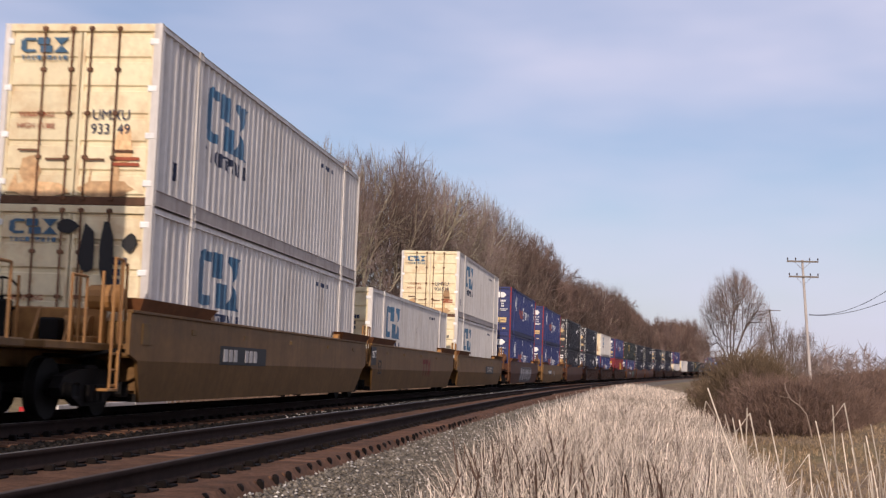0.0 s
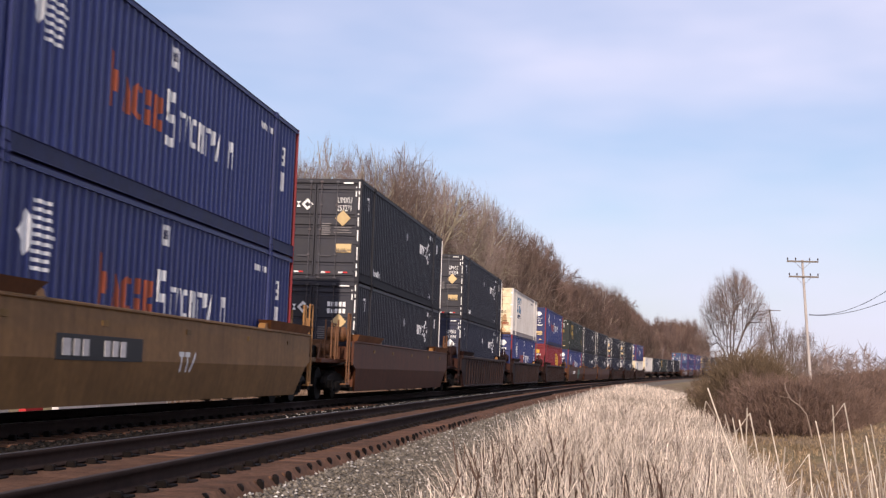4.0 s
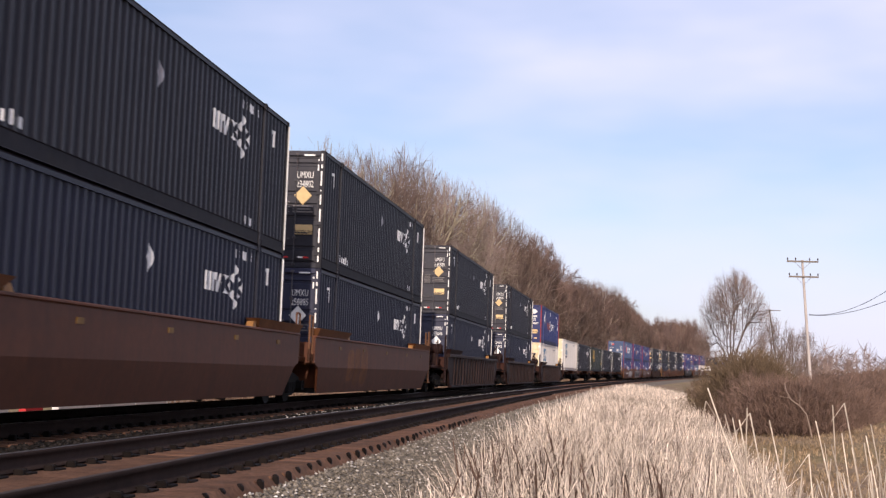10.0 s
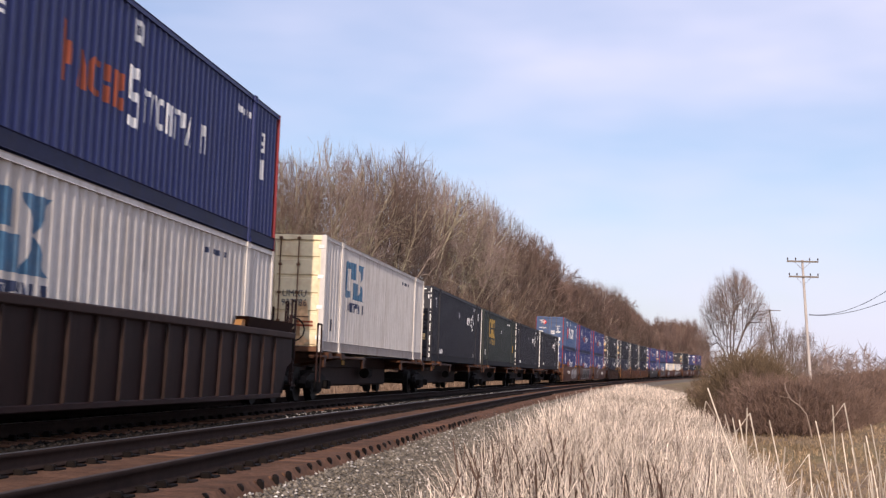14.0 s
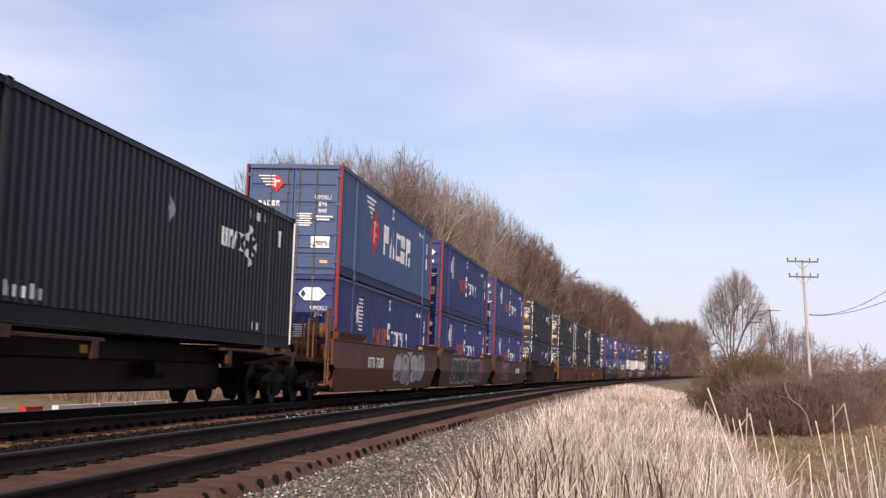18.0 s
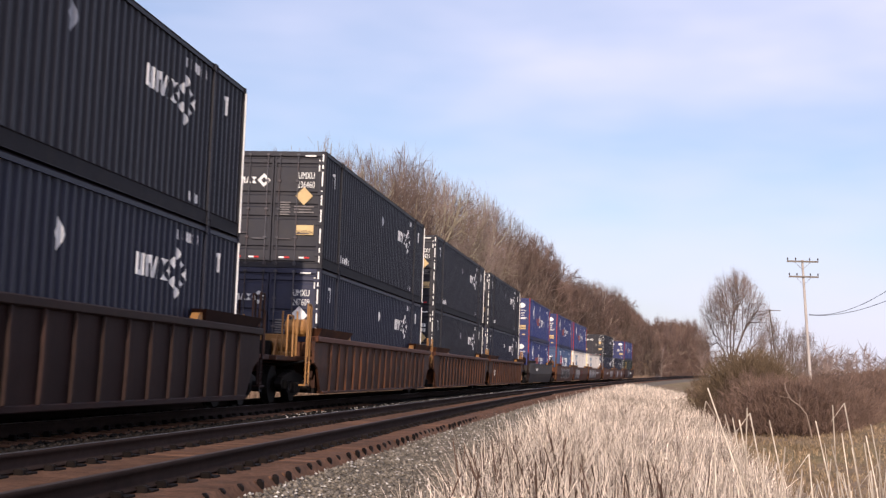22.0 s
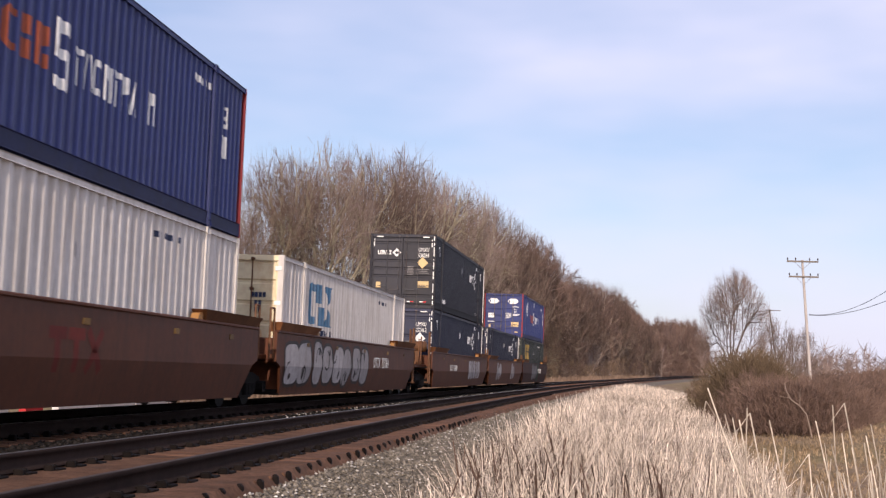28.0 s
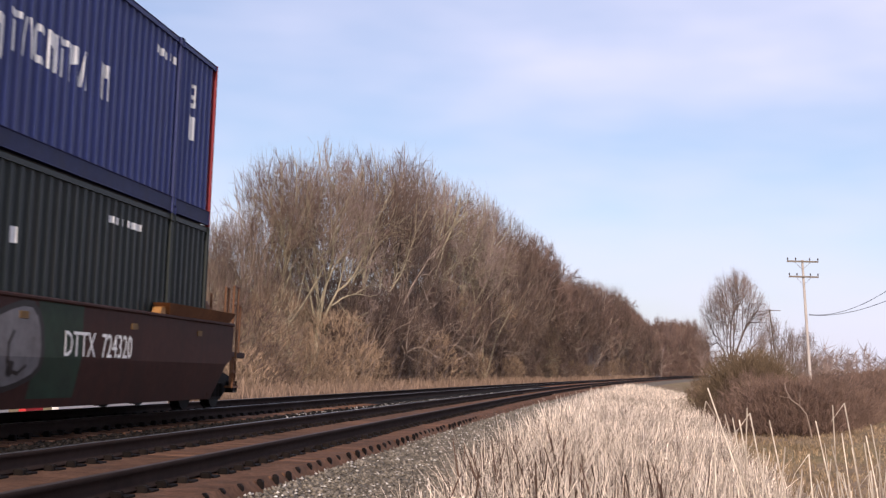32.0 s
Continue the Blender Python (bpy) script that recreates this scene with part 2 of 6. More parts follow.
    "rib_rust": material("rust_edged_rib", (0.025, 0.0122, 0.0098), 0.65, vary=0.2, dirt=(0.02, 0.011, 0.009), dirt_amount=0.6, streak=True, spec=0.15),
    "spray_grey": material("faded_grey_spray", (0.17, 0.16, 0.16), 0.75, vary=0.15, dirt=(0.07, 0.05, 0.045), dirt_amount=0.6),
    "grey_green": material("faded_green_spray", (0.09, 0.16, 0.12), 0.7, vary=0.15),
    "patch_green": material("dull_green_patch", (0.022, 0.045, 0.024), 0.7, vary=0.15, dirt=(0.02, 0.015, 0.012), dirt_amount=0.5),
    "mark_redbrown": material("rusty_red_lettering", (0.14, 0.02, 0.012), 0.7, vary=0.15),
    "sill_grime": material("grimy_dark_sill", (0.011, 0.0108, 0.015), 0.7, vary=0.15, dirt=(0.035, 0.03, 0.026), dirt_amount=0.4, spec=0.15),
    "sill_blue": material("grimy_blue_sill", (0.019, 0.025, 0.075), 0.65, vary=0.12, dirt=(0.03, 0.028, 0.035), dirt_amount=0.5, spec=0.2),
    "white_grime": material("grimy_white_sill", (0.37, 0.325, 0.295), 0.65, vary=0.1, dirt=(0.16, 0.10, 0.07), dirt_amount=0.6, streak=True),
    # Oily ballast and stones; the train's shade is in their near-black colour too.
    "ballast_oily_shaded": material("oily_shaded_ballast", (0.013, 0.011, 0.010), 0.9, vary=0.3, grain=22, bump=1.0, bump_scale=26.0, dirt=(0.04, 0.03, 0.025), dirt_amount=0.5, spec=0.1),
    "stone_oily_shaded": material("grimy_shaded_stone", (0.016, 0.0135, 0.012), 0.9, vary=0.45, grain=30, island=True, spec=0.1),
    "concrete": material("pale_concrete", (0.55, 0.52, 0.50), 0.9, vary=0.12),
}


# ---- mesh building ----
class Geo:
    def __init__(self):
        self.v, self.f = [], []

    def add(self, verts, faces):
        k = len(self.v)
        self.v += [tuple(p) for p in verts]
        self.f += [tuple(i + k for i in q) for q in faces]
        return self

    def box(self, x0, x1, y0, y1, z0, z1, c=0.0):
        if c <= 0:
            return self.add([(x, y, z) for x in (x0, x1) for y in (y0, y1) for z in (z0, z1)],
                            [(0, 1, 3, 2), (4, 6, 7, 5), (0, 4, 5, 1), (2, 3, 7, 6), (0, 2, 6, 4), (1, 5, 7, 3)])
        c = min(c, abs(x1 - x0) / 2.1, abs(y1 - y0) / 2.1, abs(z1 - z0) / 2.1)
        v, idx = [], {}
        lim = ((x0, x1), (y0, y1), (z0, z1))
        for sx in (0, 1):
            for sy in (0, 1):
                for sz in (0, 1):
                    sg = (sx, sy, sz)
                    for ax in range(3):
                        p = []
                        for a in range(3):
                            e = lim[a][sg[a]]
                            p.append(e if a == ax else e + (c if sg[a] == 0 else -c))
                        idx[(sg, ax)] = len(v)
                        v.append(p)
        f = []
        for ax in range(3):
            a, b = [(1, 2), (2, 0), (0, 1)][ax]
            for s in (0, 1):
                q = []
                for u, w in ((0, 0), (1, 0), (1, 1), (0, 1)):
                    sg = [0, 0, 0]
                    sg[ax], sg[a], sg[b] = s, u, w
                    q.append(idx[(tuple(sg), ax)])
                f.append(q if s else q[::-1])
        for ax in range(3):
            a, b = [(1, 2), (2, 0), (0, 1)][ax]
            for u in (0, 1):
                for w in (0, 1):
                    lo, hi = [0, 0, 0], [0, 0, 0]
                    lo[a] = hi[a] = u
                    lo[b] = hi[b] = w
                    hi[ax] = 1
                    q = [idx[(tuple(lo), a)], idx[(tuple(hi), a)], idx[(tuple(hi), b)], idx[(tuple(lo), b)]]
                    f.append(q if (u == w) else q[::-1])
        for sg in [(x, y, z) for x in (0, 1) for y in (0, 1) for z in (0, 1)]:
            q = [idx[(sg, 0)], idx[(sg, 1)], idx[(sg, 2)]]
            f.append(q if sum(sg) % 2 else q[::-1])
        return self.add(v, f)

    def prism(self, pts, axis, a0, a1):
        """Extrudes a polygon of the two other axes along x, y or z."""
        def at(p, a):
            return {"x": (a, p[0], p[1]), "y": (p[0], a, p[1]), "z": (p[0], p[1], a)}[axis]
        n = len(pts)
        v = [at(p, a0) for p in pts] + [at(p, a1) for p in pts]
        return self.add(v, [tuple(range(n)), tuple(range(2 * n - 1, n - 1, -1))] + [(i, (i + 1) % n, n + (i + 1) % n, n + i) for i in range(n)])

    def tube(self, p0, p1, r, n=6, r1=None):
        p0, p1 = Vector(p0), Vector(p1)
        d = (p1 - p0).normalized()
        u = d.orthogonal().normalized()
        w = d.cross(u)
        r1 = r if r1 is None else r1
        v = [p + (u * math.cos(6.28319 * i / n) + w * math.sin(6.28319 * i / n)) * q for p, q in ((p0, r), (p1, r1)) for i in range(n)]
        return self.add(v, [(i, (i + 1) % n, n + (i + 1) % n, n + i) for i in range(n)] + [tuple(range(n - 1, -1, -1)), tuple(range(n, 2 * n))])

    def pipe(self, pts, r, n=6):
        for a, b in zip(pts, pts[1:]):
            self.tube(a, b, r, n)
        return self

    def mesh(self, name):
        me = bpy.data.meshes.new(name)
        me.from_pydata(self.v, [], self.f)
        me.validate()
        me.update()
        return me


def finish(me):
    bm = bmesh.new()
    bm.from_mesh(me)
    bmesh.ops.recalc_face_normals(bm, faces=bm.faces)
    bm.to_mesh(me)
    bm.free()
    return me


def part(name, geo, mat, parent, label="", m=None, fix=True):
    me = geo if isinstance(geo, bpy.types.Mesh) else geo.mesh(name)
    if fix and not isinstance(geo, bpy.types.Mesh):
        finish(me)
    if not me.materials:
        me.materials.append(M[mat])
    ob = new(name, me)
    ob.parent = parent
    if m is not None:
        ob.matrix_basis = m
    if label:
        ob["label"] = label
    if name in ("small_print", "serial", "trade_mark", "rust_streak", "reflective_tape"):
        ob["kind"] = "stuff"
    return ob


def solid(name, geo, mat, label="", category="", group="", kind="", m=None, fix=True):
    ob = part(name, geo, mat, None, "", m, fix)
    return tagged(ob, label, category, group, kind)


def base(name, m, label, category, group=""):
    ob = new(name)
    ob.empty_display_size = 0.3
    ob.matrix_basis = m
    return tagged(ob, label, category, group)


def arrays_mesh(name, verts, faces, mat):
    """A mesh out of numpy arrays: faces all triangles or all quads."""
    me = bpy.data.meshes.new(name)
    k = faces.shape[1]
    me.vertices.add(len(verts))
    me.vertices.foreach_set("co", np.ascontiguousarray(verts, np.float32).ravel())
    me.loops.add(faces.size)
    me.loops.foreach_set("vertex_index", np.ascontiguousarray(faces, np.int32).ravel())
    me.polygons.add(len(faces))
    me.polygons.foreach_set("loop_start", np.arange(0, faces.size, k, dtype=np.int32))
    me.update(calc_edges=True)
    me.materials.append(M[mat])
    return me


def writing(text, height, mirror=False):
    """Flat letters as a mesh: x to the right, y up, with the given capital height, centred."""
    cu = bpy.data.curves.new("writing", "FONT")
    cu.body, cu.size, cu.align_x, cu.align_y, cu.extrude, cu.resolution_u = text, height / 0.70, "CENTER", "CENTER", 0.002, 2
    ob = bpy.data.objects.new("writing", cu)
    scene.collection.objects.link(ob)
    bpy.context.view_layer.update()
    me = bpy.data.meshes.new_from_object(ob.evaluated_get(bpy.context.evaluated_depsgraph_get()))
    bpy.data.objects.remove(ob)
    bpy.data.curves.remove(cu)
    me.name = "writing"
    return me
# ---- ground and railway bed ----
PROFILE = [(-1500, 1.0), (-300, 0.3), (-60, -0.5), (-22, -0.55), (-13, -0.75), (-8.5, -1.45), (-5, -1.6), (-2.5, -1.3), (-0.8, -1.0), (0.6, -0.86), (1.7, -0.72), (2.9, -0.38), (3.1, -0.36), (9.7, -0.24), (10.2, -0.42),
           (12.0, -0.95), (14.5, -1.1), (22, -0.9), (60, -0.8), (300, 0.0), (1500, 1.0)]


def ground_height(o):
    return np.interp(o, [p[0] for p in PROFILE], [p[1] for p in PROFILE])


def sheet(name, s_lines, o_lines, height, mat, rough=0.0, seed=1):
    s, o = np.meshgrid(s_lines, o_lines, indexing="ij")
    z = height(o)
    rng = np.random.default_rng(seed)
    if rough:
        z = z + rough * rng.normal(size=z.shape) * np.clip(np.maximum(1.5 - o, o - 11.0) / 3.0, 0.0, 1.0)
    v = on_line(s, o, z).reshape(-1, 3)
    a, b = s.shape
    i = (np.arange(a - 1)[:, None] * b + np.arange(b - 1)[None, :]).ravel()
    f = np.stack([i, i + b, i + b + 1, i + 1], 1)
    me = arrays_mesh(name, v, f, mat)
    me.polygons.foreach_set("use_smooth", np.ones(len(f), bool))
    return new(name, me)


S_LINES = np.concatenate([np.arange(-140, -12, 16), np.arange(-12, 60, 0.8), np.arange(60, 160, 4), np.arange(160, 420, 16), np.geomspace(420, 3000, 16)])
O_LINES = np.concatenate([-np.geomspace(1500, 30, 14), np.arange(-28, -12, 2.5), np.arange(-12, 3.0, 0.6), [2.9, 3.1, 5, 6.4, 8, 9.7, 10.2], np.arange(11, 26, 1.6), np.geomspace(28, 1500, 16)])
tagged(sheet("ground", S_LINES, O_LINES, ground_height, "ground", 0.05), "dry tan and olive meadow ground along the railway", "ground", kind="structure")


def bed_height(o):
    return np.interp(o, [1.35, 1.9, 2.9, 3.15, 5.9, 6.4, 6.9, 9.65, 9.9, 11.4, 13.6], [-0.80, -0.62, -0.33, -0.275, -0.222, -0.26, -0.222, -0.222, -0.29, -0.80, -0.98])


tagged(sheet("ballast_bed", np.concatenate([np.arange(-120, 0, 12), np.arange(0, 60, 1.0), np.arange(60, 430, 10)]), np.array([1.35, 1.9, 2.4, 2.9, 3.15, 4.5, 5.75]), bed_height, "ballast"),
       "grey-brown crushed stone ballast under the near track", "ballast", kind="structure")


# Shade under and beside the train is painted in, out to o = 13.6.
tagged(sheet("ballast_bed", np.concatenate([np.arange(-120, 0, 12), np.arange(0, 60, 1.0), np.arange(60, 430, 10)]), np.array([5.75, 5.9, 6.4, 6.9, 8.3, 9.65, 9.9, 10.6, 11.4, 12.5, 13.6]), bed_height, "ballast_oily_shaded"),
       "oily crushed stone ballast under the far track, with the train's shade in its colour", "ballast", kind="structure")


def stones(name, count, s0, s1, o0, o1, size, seed, sit, mat="stone", near=1.0):
    rng = np.random.default_rng(seed)
    s = s0 + (s1 - s0) * rng.random(count) ** (1.0 + near)
    o = rng.uniform(o0, o1, count)
    z = sit(o)
    octa = np.array([(1, 0, 0), (-1, 0, 0), (0, 1, 0), (0, -1, 0), (0, 0, 1), (0, 0, -0.6)], float)
    tri = np.array([(0, 2, 4), (2, 1, 4), (1, 3, 4), (3, 0, 4), (2, 0, 5), (1, 2, 5), (3, 1, 5), (0, 3, 5)])
    r = size * rng.uniform(0.55, 1.25, (count, 1, 1)) * rng.uniform(0.65, 1.3, (count, 6, 1))
    a = rng.uniform(0, 6.28, count)
    shape = octa[None] * r * np.array([1.15, 0.95, 0.75])
    ca, sa = np.cos(a)[:, None], np.sin(a)[:, None]
    shape = np.stack([shape[..., 0] * ca - shape[..., 1] * sa, shape[..., 0] * sa + shape[..., 1] * ca, shape[..., 2]], -1)
    v = (shape + on_line(s, o, z + size * 0.2)[:, None, :]).reshape(-1, 3)
    f = (np.arange(count)[:, None, None] * 6 + tri[None]).reshape(-1, 3)
    return new(name, arrays_mesh(name, v, f, mat))


tagged(stones("ballast_stones", 24000, 5.0, 60.0, 1.4, 3.15, 0.030, 3, bed_height), "loose grey crushed stones on the ballast shoulder", "ballast", kind="stuff")
tagged(stones("ballast_stones", 9000, 6.0, 75.0, 5.75, 7.05, 0.042, 4, bed_height, "stone_oily_shaded"), "grimy crushed stones between the two tracks, coloured near black for the train's shade", "ballast", kind="stuff")
tagged(stones("ballast_stones", 1500, 6.0, 45.0, 3.2, 5.7, 0.02, 5, lambda o: bed_height(o) + 0.028), "scattered stones and grit between the ties", "ballast", kind="stuff")
tagged(stones("white_pebbles", 1500, 5.0, 60.0, 1.4, 3.1, 0.022, 6, lambda o: bed_height(o) + 0.02, "pebble"), "bright pebbles scattered over the ballast shoulder", "ballast", kind="stuff")
tagged(stones("white_pebbles", 1000, 27.0, 95.0, 5.9, 6.9, 0.024, 7, lambda o: bed_height(o) + 0.02, "pebble", 0.0), "light stones between the two tracks", "ballast", kind="stuff")
tagged(sheet("track_fill", np.concatenate([np.arange(-60, 0, 6), np.arange(0, 60, 0.5), np.arange(60, 430, 10)]), np.array([3.04, 3.14, 3.7, 4.466, 5.2, 5.72, 5.9]), lambda o: np.interp(o, [3.04, 3.14, 5.72, 5.9], [-0.30, -0.188, -0.188, -0.26]), "track_mud"),
       "brown packed fines between the ties of the near track", "ballast", kind="structure")

# Rails: a rolled section swept along the line, with a polished head strip.
SECTION = [(-0.07, -0.172), (0.07, -0.172), (0.07, -0.160), (0.014, -0.140), (0.011, -0.050), (0.035, -0.040), (0.037, -0.006), (0.030, 0.0), (-0.030, 0.0), (-0.037, -0.006), (-0.035, -0.040), (-0.011, -0.050), (-0.014, -0.140), (-0.07, -0.160)]
RAIL_S = np.concatenate([np.arange(-150, -10, 10), np.arange(-10, 60, 2.0), np.arange(60, 520, 6.0)])


def sweep(section, o):
    sec = np.array(section)
    s, i = np.meshgrid(RAIL_S, np.arange(len(sec)), indexing="ij")
    v = on_line(s, o + sec[i, 0], sec[i, 1]).reshape(-1, 3)
    a, b = s.shape
    k = np.arange(a - 1)[:, None] * b
    j = np.arange(b)[None, :]
    f = np.stack([(k + j).ravel(), (k + (j + 1) % b).ravel(), (k + b + (j + 1) % b).ravel(), (k + b + j).ravel()], 1)
    return v, f


TRACKS = {}
for track_name, centre in (("near", NEAR_TRACK), ("far", FAR_TRACK)):
    bed = base("track", Matrix.Identity(4), "empty main track of rusty rails on brown timber ties" if track_name == "near" else "second track that carries the freight train", "railway track")
    bed["kind"] = "structure"
    TRACKS[track_name] = bed
    for side in (-0.7535, 0.7535):
        v, f = sweep(SECTION, centre + side)
        rail = part("rail", arrays_mesh("rail", v, f, "rail"), "rail", bed)
        v, f = sweep([(-0.031, 0.0005), (0.031, 0.0005), (0.026, 0.0025), (-0.026, 0.0025)], centre + side)
        shine = "rail_dull" if track_name == "near" and side < 0 else "rail_top"
        part("rail_head", arrays_mesh("rail_head", v, f, shine), shine, rail, "polished running surface")

tie_mesh = finish(Geo().box(-0.115, 0.115, -1.34, 1.34, -0.18, 0.0, 0.012).mesh("tie"))
tie_mesh.materials.append(M["tie"])
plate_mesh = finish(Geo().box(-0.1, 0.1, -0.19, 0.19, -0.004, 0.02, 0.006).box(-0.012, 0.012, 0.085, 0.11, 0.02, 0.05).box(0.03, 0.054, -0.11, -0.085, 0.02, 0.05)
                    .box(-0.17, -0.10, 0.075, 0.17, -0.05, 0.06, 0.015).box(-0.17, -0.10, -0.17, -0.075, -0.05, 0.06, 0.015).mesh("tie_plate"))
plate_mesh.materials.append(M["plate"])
# Added black block at the tie's near end, painting in its unlit face.
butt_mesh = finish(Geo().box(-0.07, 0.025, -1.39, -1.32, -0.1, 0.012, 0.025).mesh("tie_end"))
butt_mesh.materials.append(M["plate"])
rng = random.Random(11)
tie_spot = 3.0
while tie_spot < 112.0:
    for centre, bed, reach in ((NEAR_TRACK, TRACKS["near"], 112.0), (FAR_TRACK, TRACKS["far"], 40.0)):
        if tie_spot < reach:
            m = seat(tie_spot + rng.uniform(-0.03, 0.03), centre + rng.uniform(-0.03, 0.03), -0.186 + rng.uniform(-0.006, 0.004), 0.5) @ pose(0, 0, 0, 0, 0, rng.uniform(-1.2, 1.2))
            tie = part("tie", tie_mesh, "tie", bed, m=m)
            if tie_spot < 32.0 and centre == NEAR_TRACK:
                part("tie_end", butt_mesh, "plate", tie, "black block added for the unlit end of the tie")
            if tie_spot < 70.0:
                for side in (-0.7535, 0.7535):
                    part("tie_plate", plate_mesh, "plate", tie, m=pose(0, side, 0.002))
    tie_spot += 0.53
far_ties = Geo()
for k in range(520):
    spot = 112.0 + 0.53 * k if k < 350 else -60 + 0.53 * (k - 350)
    if spot < 2.9 or spot >= 112.0:
        for centre in (NEAR_TRACK, FAR_TRACK):
            c = seat(spot, centre, -0.186, 0.5)
            far_ties.add([c @ Vector(p) for p in [(x, y, z) for x in (-0.115, 0.115) for y in (-1.3, 1.3) for z in (-0.1, 0.0)]], [(0, 1, 3, 2), (4, 6, 7, 5), (0, 4, 5, 1), (2, 3, 7, 6), (1, 5, 7, 3)])
solid("distant_ties", far_ties, "tie", "brown timber ties further along both tracks", "railway ties", kind="stuff", fix=False)
# ---- containers ----
LONG, WIDE, TALL = 16.15, 2.59, 2.895
HX, HY = LONG / 2, WIDE / 2
LOW_Z, HIGH_Z, SPINE_Z = 0.361, 0.361 + TALL, 1.235
PITCH = [0.278, 0.036]  # spacing and depth of the corrugation


def wave(x):
    """Depth of the corrugation at x, 0 on the outer flats."""
    p = (x / PITCH[0]) % 1.0
    if p < 0.26:
        return 0.0
    if p < 0.5:
        return PITCH[1] * (p - 0.26) / 0.24
    if p < 0.76:
        return PITCH[1]
    return PITCH[1] * (1.0 - (p - 0.76) / 0.24)


def breaks(x0, x1):
    xs = {round(x0, 5), round(x1, 5)}
    for k in range(int(x0 / PITCH[0]) - 2, int(x1 / PITCH[0]) + 3):
        for p in (0.0, 0.26, 0.5, 0.76):
            x = (k + p) * PITCH[0]
            if x0 < x < x1:
                xs.add(round(x, 5))
    return sorted(xs)


def corrugated(x0, x1, z0, z1, y, out):
    g, xs = Geo(), breaks(x0, x1)
    v = [(x, y - out * wave(x), z) for x in xs for z in (z0, z1)]
    return g.add(v, [(2 * i, 2 * i + 2, 2 * i + 3, 2 * i + 1) for i in range(len(xs) - 1)])


def clip(poly, a, b):
    def half(pts, x, keep_above):
        res = []
        for p, q in zip(pts, pts[1:] + pts[:1]):
            inp, inq = (p[0] >= x) == keep_above, (q[0] >= x) == keep_above
            if inp:
                res.append(p)
            if inp != inq and abs(q[0] - p[0]) > 1e-9:
                t = (x - p[0]) / (q[0] - p[0])
                res.append((x, p[1] + t * (q[1] - p[1])))
        return res
    return half(half(list(poly), a, True), b, False)


def painted(polys, wavy=True, y=-HY + 0.012):
    """Paint on the near long side: convex outlines in x and z that follow the corrugation, 3 mm proud."""
    g, seen = Geo(), {}
    for poly in polys:
        xs = [p[0] for p in poly]
        seen.clear()
        edge = breaks(min(xs), max(xs)) if wavy else [min(xs), max(xs)]
        for a, b in zip(edge, edge[1:]):
            c = clip(poly, a, b)
            if len(c) >= 3:
                ids = []
                for q in c:
                    key = (round(q[0], 4), round(q[1], 4))
                    if key not in seen:
                        seen[key] = len(g.v)
                        g.v.append((q[0], y + (wave(min(max(q[0], a + 1e-4), b - 1e-4)) if wavy else 0.0) - 0.003, q[1]))
                    if seen[key] not in ids:
                        ids.append(seen[key])
                if len(ids) >= 3:
                    g.f.append(tuple(ids))
    return g


def rect(x0, x1, z0, z1):
    return [(x0, z0), (x1, z0), (x1, z1), (x0, z1)]


def lozenge(x, z, w, h):
    return [(x - w / 2, z), (x, z - h / 2), (x + w / 2, z), (x, z + h / 2)]


def hexagon(x, z, w, h):
    k = h * 0.5
    return [(x - w / 2, z), (x - w / 2 + k, z - h / 2), (x + w / 2 - k, z - h / 2), (x + w / 2, z), (x + w / 2 - k, z + h / 2), (x - w / 2 + k, z + h / 2)]


